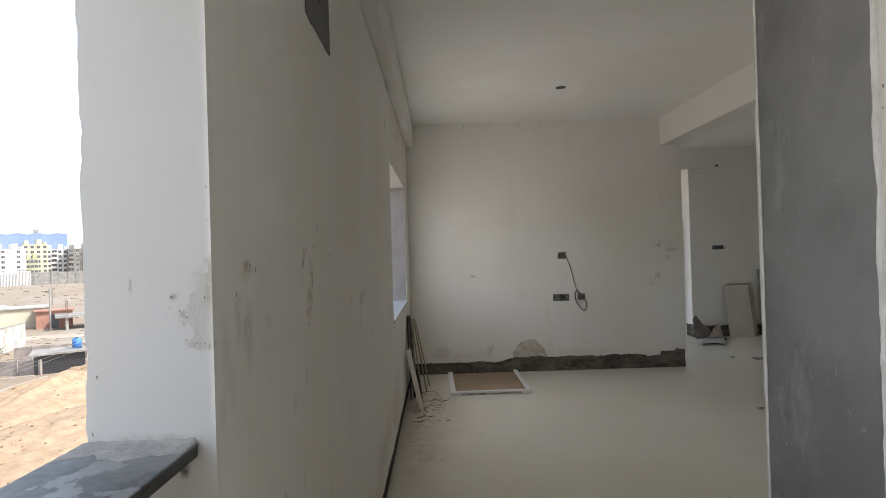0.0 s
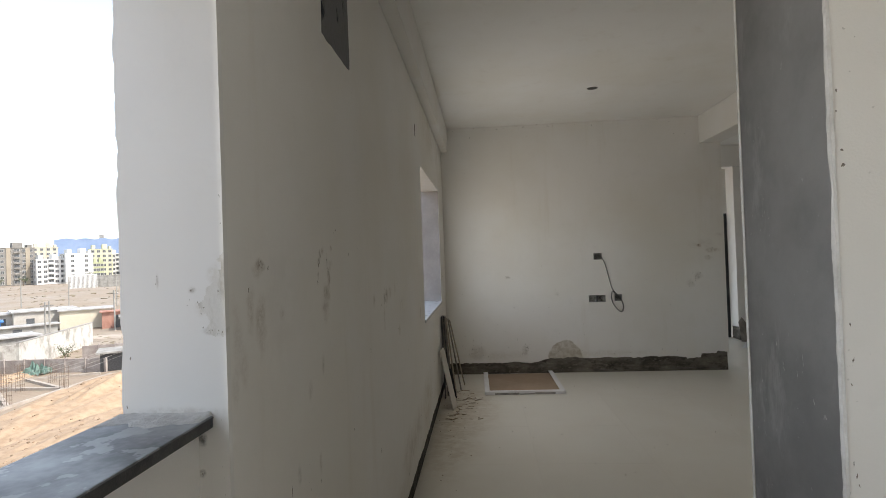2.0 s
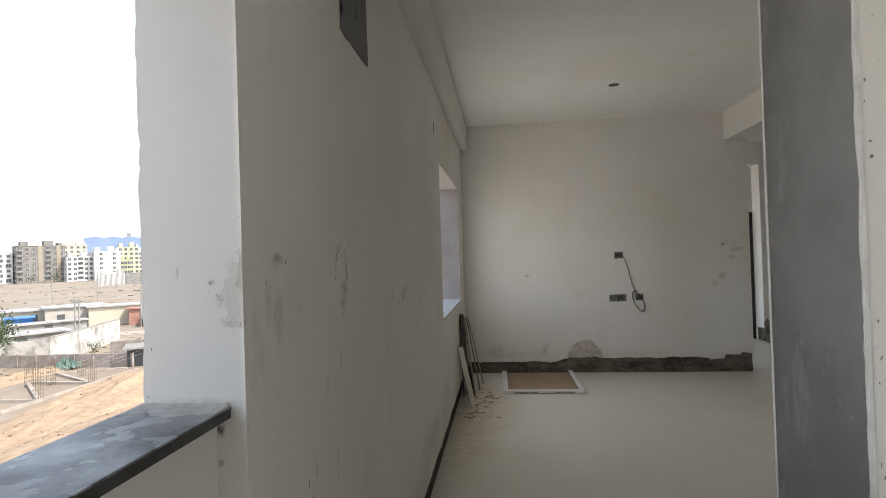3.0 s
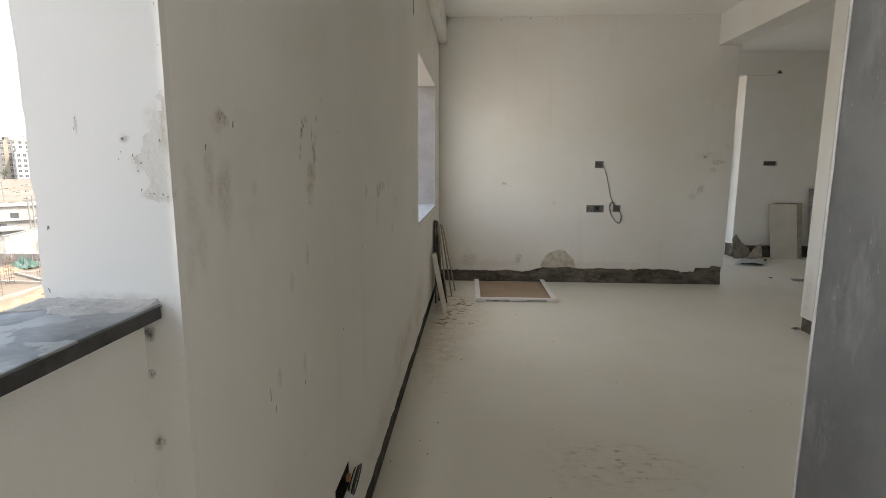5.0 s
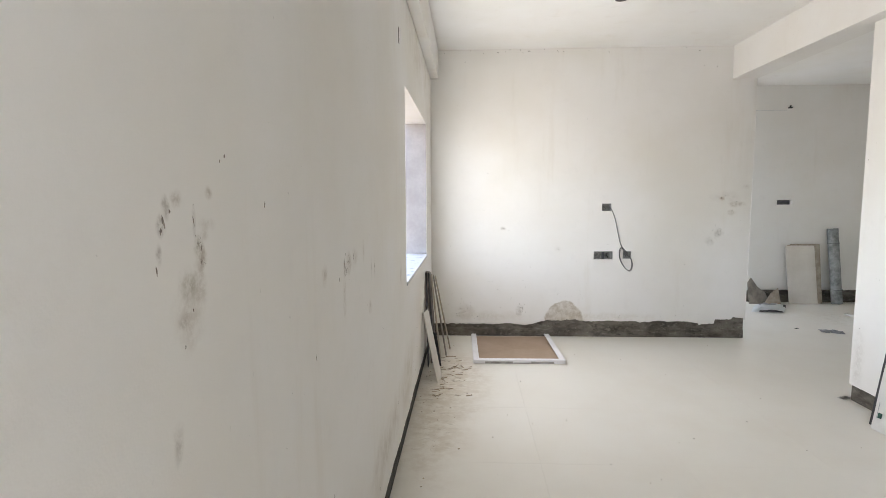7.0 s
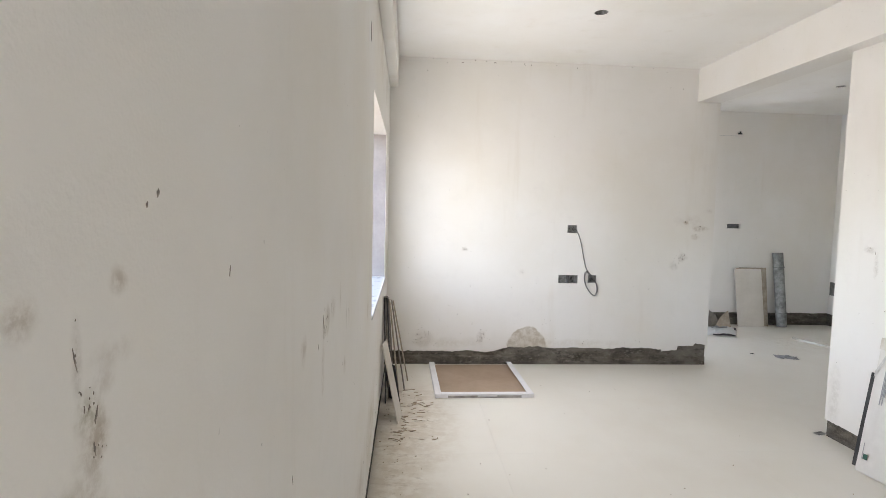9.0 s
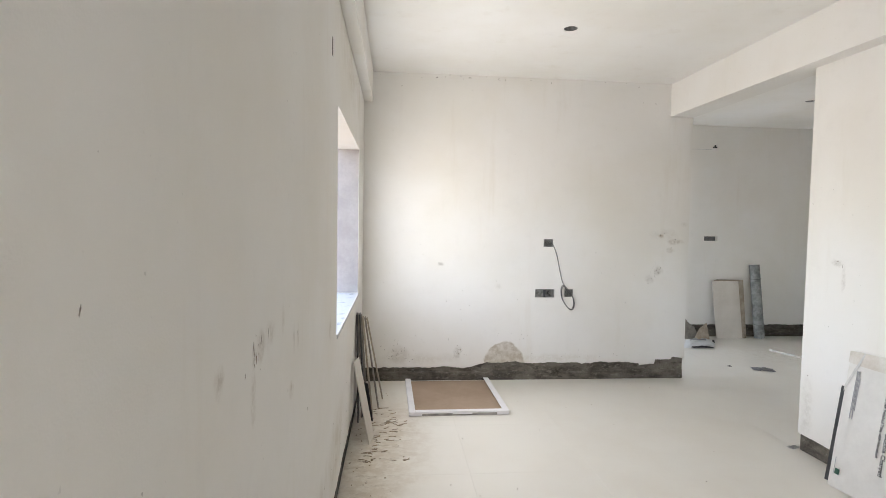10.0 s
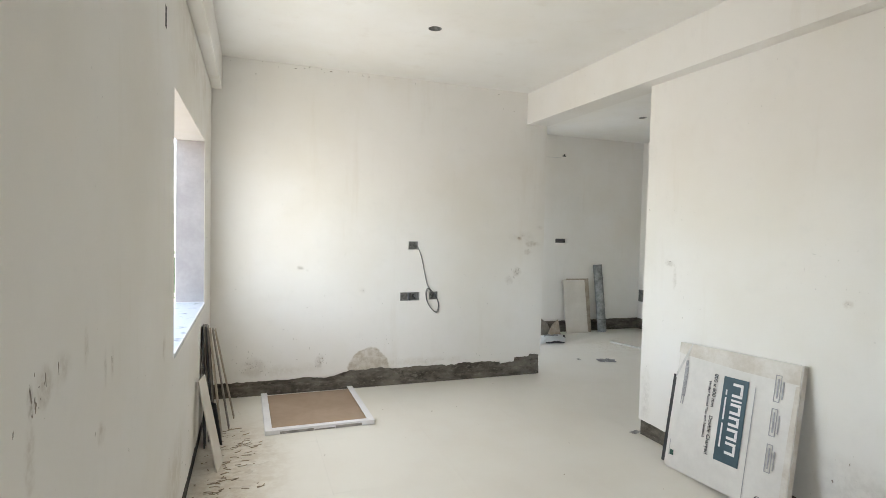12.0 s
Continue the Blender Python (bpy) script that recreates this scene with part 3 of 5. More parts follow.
# the sit-out
parapet = setting("parapet", boxed(-0.2, -0.056, -0.7, 1.1265, -0.25, 1.1715), M_WALL, "low cream-white parapet wall under a granite ledge", "parapet")
# unseen walls and beam, added to close the sit-out and limit its sky light
wall_sitout_back = setting("wall_sitout_back", sheet("y", -0.7, -0.85, -0.2, 1.7, 0, CEIL), M_WALL, "unseen plain cream-white wall added to close the sit-out", "wall")
wall_sitout_side = setting("wall_sitout_side", sheet("x", 1.5, 1.7, -0.7, 1.124, 0, CEIL), M_WALL, "unseen plain cream-white wall added to close the sit-out", "wall")
beam_sitout = setting("beam_sitout", boxed(-0.2, 0.0, -0.7, 1.124, 2.2, CEIL), M_WALL, "unseen plain cream-white beam added to cut the sky light", "beam")


def ceiling_mesh(x0, x1, y0, y1, holes, radius):
    """A slab with round holes for lamps."""
    squares = [(x - 0.15, x + 0.15, y - 0.15, y + 0.15) for x, y in holes]
    xs = sorted({x0, x1, *(s[i] for s in squares for i in (0, 1))})
    ys = sorted({y0, y1, *(s[i] for s in squares for i in (2, 3))})
    bm = bmesh.new()
    for a, b in zip(xs, xs[1:]):
        for c, d in zip(ys, ys[1:]):
            if not any(abs(a - s[0]) < 1e-6 and abs(c - s[2]) < 1e-6 for s in squares):
                bm.faces.new([bm.verts.new(p) for p in ((a, c, CEIL), (b, c, CEIL), (b, d, CEIL), (a, d, CEIL))])
    for x, y in holes:
        ring = [(x + radius * math.cos(t), y + radius * math.sin(t)) for t in (2 * math.pi * k / 32 for k in range(32))]
        square = []
        for rx, ry in ring:
            s = 0.15 / max(abs(rx - x), abs(ry - y))
            square.append((x + (rx - x) * s, y + (ry - y) * s))
        for k in range(32):
            q = (k + 1) % 32
            bm.faces.new([bm.verts.new((*p, CEIL)) for p in (ring[k], ring[q], square[q], square[k])])
            bm.faces.new([bm.verts.new(p) for p in ((*ring[k], CEIL), (*ring[q], CEIL), (*ring[q], CEIL + 0.07), (*ring[k], CEIL + 0.07))])
        bm.faces.new([bm.verts.new((*p, CEIL + 0.07)) for p in ring])
    bmesh.ops.remove_doubles(bm, verts=bm.verts[:], dist=1e-5)
    box(bm, x0, x1, y0, y1, CEIL + 0.08, CEIL + 0.2)
    return bm


LAMPS = [(1.582, 5.37), (4.977, 7.148)]
ceiling = setting("ceiling", ceiling_mesh(-0.25, 6.55, -1.85, 11.25, LAMPS, 0.05), M_CEIL, "smooth off-white ceiling with bare lamp holes", "ceiling")
def lamp_box(x, y):
    bm = bmesh.new()
    for r0, r1, z0, z1 in ((0.0495, 0.0495, 0.001, 0.066), (0.046, 0.046, 0.001, 0.062)):
        a = [bm.verts.new((r0 * math.cos(t), r0 * math.sin(t), z0)) for t in (2 * math.pi * k / 24 for k in range(24))]
        b = [bm.verts.new((r1 * math.cos(t), r1 * math.sin(t), z1)) for t in (2 * math.pi * k / 24 for k in range(24))]
        for k in range(24):
            bm.faces.new((a[k], a[(k + 1) % 24], b[(k + 1) % 24], b[k]))
        bm.faces.new(b)
    ob = tagged(new("lamp_box", mesh("lamp_box", bm, M_STEEL)), "round empty lamp box sunk in the ceiling", "lamp box", "lamp boxes in the ceiling")
    ob.matrix_basis = pose(x, y, CEIL)


for spot in LAMPS:
    lamp_box(*spot)

# bare cement on the far reveal of the window
part("reveal_coat", boxed(-0.196, -0.004, WIN[1] - 0.004, WIN[1] + 0.001, WIN[2] + 0.01, WIN[3] - 0.002), M_REVEAL, wall_left, "grey cement coat on the window reveal")

# window sill of putty-smeared stone
bm = bmesh.new()
rng = random.Random(5)
box(bm, -0.215, 0.006, WIN[0] + 0.001, WIN[1] - 0.001, WIN[2] - 0.02, WIN[2] + 0.006)
bmesh.ops.bevel(bm, geom=bm.edges[:], offset=0.003, segments=1, affect="EDGES")
M_SILL = mottled("smeared_sill", (0.26, 0.27, 0.28), (0.62, 0.63, 0.64), 12, 0.5, 0.3, lo=0.3, hi=0.44)
window_sill = setting("window_sill", bm, M_SILL, "white-smeared stone sill of the open window", "window sill")


# ---- floor tiles ----
def lay_tiles():
    size, gap = 0.8, 0.0006
    shared = {}
    xs = [0.0 + size * k for k in range(9)]
    ys = [3.117 + size * k for k in range(-6, 10)]
    for x in xs:
        for y in ys:
            a, b = max(x, 0.0), min(x + size, 6.33)
            c, d = max(y, -0.7), min(y + size, 9.9)
            if b - a < 0.02 or d - c < 0.02 or (x > 1.4 and y < 0.4):
                continue
            key = (round(b - a, 3), round(d - c, 3))
            if key not in shared:
                w, h = (key[0] - gap) / 2, (key[1] - gap) / 2
                shared[key] = mesh("tile", boxed(-w, w, -h, h, -0.008, 0.0), M_FLOOR)
            piece("tile", shared[key], floor, pose((a + b) / 2, (c + d) / 2, 0))


lay_tiles()


# ---- ledge of the sit-out ----
ledge = thing("granite_ledge", pose(0, 0, 1.168), "dusty black granite ledge slab on the parapet", "ledge")
bm = boxed(-0.212, -0.026, -0.7, 1.124, 0.004, 0.026, bevel=0.003)
part("slab", bm, M_GRANITE, ledge)
part("front_edge", boxed(-0.0265, -0.0245, -0.7, 1.118, 0.006, 0.023), M_GRANITE_EDGE, ledge, "rough dark sawn edge")
bm = bmesh.new()
grid = {}
for i in range(41):
    for j in range(17):
        x = -0.208 + 0.18 * i / 40
        near = 1.058 + 0.02 * noise.noise((x * 22, 3, 1)) + 0.012 * noise.noise((x * 60, 8, 1)) + (0.03 * max(0, (x + 0.07) / 0.05) if x < -0.02 else 0.02) + 0.012 * math.exp(-((x + 0.17) / 0.04) ** 2)
        y = near + (1.126 - near) * j / 16
        h = 0.0262 + (0.0 if j == 0 or i in (0, 40) else 0.0012 + 0.0035 * abs(noise.noise((x * 60, y * 60, 0))) * min(1, j / 4) + 0.007 * max(0, j / 16 - 0.6) * (1 + noise.noise((x * 30, y * 10, 5))))
        grid[i, j] = bm.verts.new((x, y, h))
for i in range(40):
    for j in range(16):
        bm.faces.new((grid[i, j], grid[i + 1, j], grid[i + 1, j + 1], grid[i, j + 1]))
part("mortar_bed", bm, M_MORTAR, ledge, "crumbly pale mortar along the wall")


# ---- chips and scratches in the putty ----
def chips(parent, axis, face, spots, seed, material=None):
    """Small dark nicks: (u, z, half width, half height)."""
    for k, (u, z, ru, rz) in enumerate(spots):
        lean = math.tan(0.5 * math.sin(seed * 1.7 + k * 2.3))
        outline = [(x + lean * y * 0.6, y) for x, y in blob(11, 1.0, seed + k, (ru * 0.42, rz * 0.6), 0.62)]
        bm = prism(outline, 0, 0.0004)
        turn = Matrix(((0, 0, 1, 0), (1, 0, 0, 0), (0, 1, 0, 0), (0, 0, 0, 1))) if axis == "x" else Matrix(((1, 0, 0, 0), (0, 0, -1, 0), (0, 1, 0, 0), (0, 0, 0, 1)))
        ob = new("chip", mesh("chip", bm, material or M_CHIP))
        ob.parent = parent
        ob.matrix_basis = Matrix.Translation((face, u, z) if axis == "x" else (u, face, z)) @ turn


M_CHIP = mottled("chipped_putty", (0.15, 0.132, 0.11), (0.38, 0.34, 0.285), 90, 0.95, 0.4)
chips(wall_left, "x", 0.0, [(1.325, 1.454, 0.004, 0.010), (1.226, 1.412, 0.003, 0.008), (1.690, 1.465, 0.006, 0.012), (1.683, 1.452, 0.004, 0.008),
                            (1.705, 1.477, 0.004, 0.004), (1.670, 1.404, 0.003, 0.008), (1.783, 1.422, 0.002, 0.008), (1.781, 1.402, 0.002, 0.005), (1.428, 0.921, 0.003, 0.022),
                            (1.451, 0.877, 0.003, 0.010), (1.644, 0.856, 0.003, 0.012), (1.868, 1.560, 0.004, 0.006), (1.851, 1.551, 0.003, 0.004),
                            (2.340, 1.088, 0.003, 0.012), (2.029, 1.483, 0.003, 0.008), (2.686, 1.269, 0.006, 0.014), (2.673, 1.252, 0.004, 0.006), (3.043, 1.082, 0.004, 0.007),
                            (2.033, 0.867, 0.003, 0.010), (1.343, 0.707, 0.002, 0.003), (2.483, 0.627, 0.003, 0.012), (3.268, 0.204, 0.005, 0.015), (3.900, 0.350, 0.005, 0.012),
                            (4.200, 0.240, 0.006, 0.010), (4.700, 0.300, 0.006, 0.014), (4.850, 0.220, 0.008, 0.010), (5.000, 0.360, 0.005, 0.016), (1.753, 1.337, 0.003, 0.004), (1.728, 1.292, 0.002, 0.005),
                            (1.764, 1.462, 0.0012, 0.009), (6.300, 1.450, 0.01, 0.008), (6.300, 1.220, 0.01, 0.008), (6.320, 1.900, 0.012, 0.012)], 100)
chips(wall_back, "y", 6.7, [(3.003, 1.13, 0.006, 0.02), (3.02, 1.105, 0.004, 0.014), (2.96, 1.16, 0.004, 0.006), (0.77, 1.168, 0.014, 0.004), (1.36, 0.95, 0.004, 0.003),
                            (2.68, 0.79, 0.010, 0.005), (2.52, 0.82, 0.006, 0.004), (0.62, 0.60, 0.009, 0.005), (0.66, 0.595, 0.006, 0.004), (0.86, 0.42, 0.003, 0.025), (0.98, 0.31, 0.008, 0.02),
                            (0.96, 0.27, 0.006, 0.01), (0.31, 0.30, 0.008, 0.014), (0.34, 0.26, 0.006, 0.010), (0.42, 0.33, 0.006, 0.008), (0.27, 0.245, 0.006, 0.006), (1.62, 0.42, 0.005, 0.005),
                            (1.5, 0.47, 0.004, 0.004), (0.22, 0.46, 0.005, 0.005), (0.36, 2.90, 0.009, 0.009), (1.02, 3.00, 0.03, 0.008), (0.7, 2.99, 0.03, 0.006), (2.8, 2.83, 0.006, 0.012),
                            (2.93, 2.82, 0.006, 0.010), (2.75, 2.98, 0.02, 0.004), (1.05, 2.88, 0.006, 0.005), (2.35, 1.30, 0.004, 0.004), (2.2, 0.3, 0.005, 0.004), (1.2, 1.35, 0.004, 0.003)], 200)
chips(wall_right, "x", 3.2034, [(4.70, 1.37, 0.02, 0.004), (4.66, 1.34, 0.004, 0.014), (4.56, 0.98, 0.006, 0.004), (3.47, 1.235, 0.006, 0.004), (3.42, 0.42, 0.006, 0.012),
                                (3.5, 0.30, 0.01, 0.012), (3.38, 0.25, 0.008, 0.02), (4.9, 0.55, 0.008, 0.006), (4.93, 1.75, 0.008, 0.006)], 300)


chips(wall_back, "y", 6.7, [(3.03, 1.488, 0.014, 0.014), (3.075, 1.51, 0.008, 0.005), (3.19, 1.445, 0.016, 0.006), (3.15, 1.36, 0.010, 0.006), (3.04, 1.15, 0.006, 0.018), (2.985, 1.09, 0.006, 0.010),
                            (2.95, 1.045, 0.008, 0.006), (0.745, 1.185, 0.006, 0.014), (0.83, 1.15, 0.006, 0.006), (1.18, 1.30, 0.006, 0.006), (0.60, 1.75, 0.004, 0.004)], 380)
chips(wall_left, "x", 0.0, [(2.667, 1.288, 0.007, 0.022), (2.69, 1.262, 0.005, 0.014), (2.735, 1.295, 0.003, 0.018), (2.80, 1.30, 0.003, 0.016), (2.60, 1.25, 0.004, 0.012), (3.20, 1.215, 0.004, 0.012)], 395)
chips(wall_left, "x", 0.0, [(1.55, 0.55, 0.003, 0.005), (3.4, 0.9, 0.003, 0.01)], 400)
for k, (x, z, rx, rz) in enumerate(((-0.062, 1.420, 0.009, 0.007), (-0.066, 1.403, 0.003, 0.003), (-0.050, 1.398, 0.003, 0.006), (-0.039, 1.388, 0.006, 0.003), (-0.044, 1.377, 0.004, 0.003), (-0.070, 1.393, 0.003, 0.002),
                                    (-0.041, 1.352, 0.003, 0.005), (-0.024, 1.347, 0.005, 0.003), (-0.012, 1.346, 0.004, 0.004), (-0.014, 1.340, 0.004, 0.002), (-0.005, 1.343, 0.003, 0.004), (-0.030, 1.347, 0.004, 0.002),
                                    (-0.126, 1.447, 0.002, 0.005), (-0.129, 1.434, 0.0015, 0.004), (-0.181, 1.299, 0.006, 0.008), (-0.190, 1.21, 0.003, 0.009), (-0.011, 1.418, 0.004, 0.006),
                                    (-0.050, 1.150, 0.006, 0.007), (-0.051, 1.088, 0.004, 0.005), (-0.047, 0.985, 0.007, 0.012), (-0.012, 1.10, 0.001, 0.002), (-0.010, 1.08, 0.001, 0.002), (-0.008, 1.05, 0.002, 0.002),
                                    (-0.004, 1.59, 0.002, 0.006), (-0.003, 1.54, 0.002, 0.004), (-0.006, 1.53, 0.001, 0.002), (-0.09, 1.50, 0.001, 0.001), (-0.012, 1.185, 0.001, 0.002), (-0.027, 1.189, 0.004, 0.006))):
    chips(wall_left, "y", 1.1256, [(x, z, rx * 0.55, rz * 0.55)], 420 + k)

chips(wall_front, "y", 1.1236, [(1.066, 1.72, 0.003, 0.004), (1.070, 1.62, 0.005, 0.004), (1.072, 1.595, 0.006, 0.005), (1.064, 1.685, 0.002, 0.003), (1.072, 1.33, 0.003, 0.004),
                                (1.074, 1.27, 0.003, 0.006), (1.070, 1.23, 0.002, 0.005), (1.068, 1.10, 0.002, 0.006), (1.072, 1.08, 0.002, 0.008), (1.075, 1.065, 0.002, 0.005)], 460)


def specks(count, centre, spread, size, seed):
    rng = random.Random(seed)
    return [(rng.gauss(centre[0], spread[0]), rng.gauss(centre[1], spread[1]), size * rng.uniform(0.2, 0.7), size * rng.uniform(0.3, 1.5)) for _ in range(count)]


for k, (count, centre, spread, size) in enumerate(((5, (1.766, 1.462), (0.0012, 0.014), 0.0018), (9, (1.776, 1.430), (0.004, 0.005), 0.0020), (6, (1.784, 1.403), (0.004, 0.006), 0.0016),
                                                   (5, (1.285, 1.462), (0.012, 0.006), 0.002), (7, (2.70, 1.278), (0.03, 0.03), 0.003), (14, (4.6, 0.3), (0.6, 0.09), 0.004))):
    chips(wall_left, "x", 0.0, specks(count, centre, spread, size, k), 500 + 40 * k)
for k, (count, centre, spread, size) in enumerate(((44, (0.36, 0.27), (0.11, 0.07), 0.0045), (14, (0.7, 0.45), (0.35, 0.2), 0.004), (12, (0.97, 0.29), (0.03, 0.04), 0.0045), (10, (1.55, 0.46), (0.12, 0.04), 0.004),
                                                   (12, (3.01, 1.12), (0.03, 0.035), 0.004), (24, (1.9, 0.7), (0.8, 0.35), 0.003), (16, (2.2, 0.24), (0.4, 0.02), 0.004), (14, (1.2, 3.0), (0.7, 0.012), 0.006))):
    chips(wall_back, "y", 6.7, specks(count, centre, spread, size * 1.8, 20 + k), 900 + 40 * k)
chips(wall_right, "x", 3.2034, specks(14, (3.5, 0.35), (0.15, 0.10), 0.004, 50), 1400)
chips(wall_right, "x", 3.2034, specks(18, (4.0, 1.0), (0.4, 0.35), 0.0035, 51), 1440)


for k, (count, centre, spread, size) in enumerate(((16, (1.26, 1.17), (0.07, 0.07), 0.006), (10, (1.36, 1.52), (0.03, 0.03), 0.006), (14, (1.30, 1.0), (0.09, 0.12), 0.004), (8, (1.27, 1.5), (0.08, 0.3), 0.003))):
    chips(wall_front, "x", 1.0527, specks(count, centre, spread, size, 60 + k), 1500 + 40 * k, M_FLECK)


def peeled_patch():
    """Rough bare plaster on the wall's end, where the putty has come off."""
    bm = bmesh.new()
    g = {}
    nx, nz = 34, 90
    for i in range(nx + 1):
        for j in range(nz + 1):
            x, z = -0.062 + 0.0625 * i / nx, 1.325 + 0.215 * j / nz
            left = -0.006 - 0.040 * math.exp(-((z - 1.395) / 0.042) ** 2) - 0.022 * math.exp(-((z - 1.345) / 0.012) ** 2) + 0.010 * noise.noise((z * 60, 1, 1)) + 0.006 * noise.noise((z * 170, 4, 1))
            if x > left and z < 1.495 + 0.01 * noise.noise((x * 90, 2, 2)) and z > 1.335 + 0.008 * noise.noise((x * 120, 6, 2)):
                g[i, j] = bm.verts.new((x, 1.1249 + 0.0015 * (x + 0.1) / 0.1 - 0.0008 * abs(noise.noise((x * 90 + z * 40, z * 30, 3))) - 0.0002 * abs(noise.noise((x * 260, z * 200, 7))), z))
    for (i, j) in list(g):
        q = [(i, j), (i + 1, j), (i + 1, j + 1), (i, j + 1)]
        if all(p in g for p in q):
            bm.faces.new([g[p] for p in q])
    bmesh.ops.delete(bm, geom=[v for v in bm.verts if not v.link_faces], context="VERTS")
    part("peeled_patch", bm, mottled("peeled_plaster", (0.50, 0.47, 0.41), (0.72, 0.70, 0.66), 34, 0.9, 0.3, (1, 1, 0.35), lo=0.32, hi=0.56), wall_left, "rough patch where the putty peeled off")


peeled_patch()

# ---- socket boxes and their cable ----
def socket_box(x0, x1, z0, z1, gangs, label):
    b = thing("socket_box", pose((x0 + x1) / 2, 6.7, z0), label, "socket box", "socket boxes in the wall")
    w, h = (x1 - x0) / 2 - 0.001, z1 - z0 - 0.002
    bm = boxed(-w, w, 0.045, 0.047, 0.001, h)
    for s in (-1, 1):
        box(bm, s * w - (0.002 if s > 0 else 0), s * w + (0.002 if s < 0 else 0), 0.002, 0.045, 0.001, h)
    box(bm, -w, w, 0.002, 0.045, 0.001, 0.003)
    box(bm, -w, w, 0.002, 0.045, h - 0.002, h)
    part("shell", bm, M_STEEL, b)
    for g in range(1, gangs):
        x = -w + 2 * w * g / gangs
        part("divider", boxed(x - 0.008, x + 0.008, 0.004, 0.044, 0.003, h - 0.003), M_CABLE, b)
    for s, t in ((-1, 1), (1, 1), (-1, -1)):
        part("lug", boxed(s * (w - 0.02) - 0.006, s * (w - 0.02) + 0.006, 0.006, 0.01, h / 2 + t * 0.02 - 0.005, h / 2 + t * 0.02 + 0.005), M_STEEL, b)
    rng = random.Random(gangs)
    for k in range(2):
        x = rng.uniform(-w * 0.5, w * 0.5)
        pts = [(x + 0.012 * math.sin(a * 2 + k), 0.03 - 0.012 * math.sin(a), 0.012 + 0.05 * a / 3) for a in (0, 0.5, 1, 1.5, 2, 2.5, 3)]
        part("wire", tube(pts, 0.0025, 6), M_BLACK, b, smooth=True)
    return b


socket_box(*holes_back[0], 1, "small empty steel socket box sunk in the wall")
socket_box(*holes_back[1], 2, "empty double steel socket box sunk in the wall")
socket_box(*holes_back[2], 1, "small steel socket box with a cable loop")
ctrl = [(1.885, 6.73, 1.39), (1.905, 6.697, 1.367), (1.943, 6.692, 1.267), (1.978, 6.692, 1.113), (2.008, 6.691, 1.00), (2.045, 6.686, 0.945), (2.078, 6.684, 0.905), (2.115, 6.684, 0.845), (2.128, 6.686, 0.775),
        (2.105, 6.688, 0.722), (2.055, 6.688, 0.755), (2.005, 6.688, 0.835), (1.992, 6.688, 0.925), (2.015, 6.691, 0.965), (2.045, 6.693, 0.93), (2.068, 6.70, 0.895), (2.078, 6.73, 0.88)]


def spline(pts, per=6):
    out = []
    p = [Vector(q) for q in pts]
    p = [p[0], *p, p[-1]]
    for a, b, c, d in zip(p, p[1:], p[2:], p[3:]):
        for k in range(per):
            t = k / per
            out.append(0.5 * (2 * b + (c - a) * t + (2 * a - 5 * b + 4 * c - d) * t * t + (3 * b - a - 3 * c + d) * t ** 3))
    return out + [p[-1]]


cable = thing("cable", pose(0, 0, 0), "dark grey cable hanging looped between two socket boxes", "cable")
part("lead", tube(spline(ctrl), 0.0036, 8), M_CABLE, cable, smooth=True)
part("second_lead", tube(spline([(x + 0.006, y - 0.004, z - 0.006) for x, y, z in ctrl[6:14]]), 0.003, 6), M_CABLE, cable, smooth=True)

hook = thing("ceiling_hook", pose(4.836, FAR, 2.71), "small dark bracket on the far wall", "bracket")
part("plate", boxed(-0.03, 0.03, -0.012, 0, 0, 0.018, bevel=0.004), M_BLACK, hook)
part("peg", boxed(-0.008, 0.008, -0.02, 0, 0.018, 0.04, bevel=0.003), M_BLACK, hook)


# ---- leaning tiles and strips ----
def slab_between(foot_a, foot_b, top_a, thickness):
    """A thin flat strip with one side from foot_a to top_a and its foot from foot_a to foot_b."""
    a, b, t = Vector(foot_a), Vector(foot_b), Vector(top_a)
    along, up = b - a, t - a
    normal = along.cross(up).normalized()
    bm = bmesh.new()
    corners = [a, b, b + up, t]
    low = [bm.verts.new(c - a) for c in corners]
    high = [bm.verts.new(c - a + normal * thickness) for c in corners]
    bm.faces.new(low[::-1])
    bm.faces.new(high)
    for k in range(4):
        bm.faces.new((low[k], low[(k + 1) % 4], high[(k + 1) % 4], high[k]))
    bmesh.ops.bevel(bm, geom=bm.edges[:], offset=0.0012, segments=1, affect="EDGES")
    return bm


def leaning(name, foot_a, foot_b, top_a, thickness, material, label, category, group):
    bm = slab_between(foot_a, foot_b, top_a, thickness)
    low = min(v.co.z for v in bm.verts)
    ob = tagged(new(name, mesh(name, bm, material)), label, category, group)
    ob.matrix_basis = Matrix.Translation(Vector(foot_a) - Vector((0, 0, low)))
    return ob


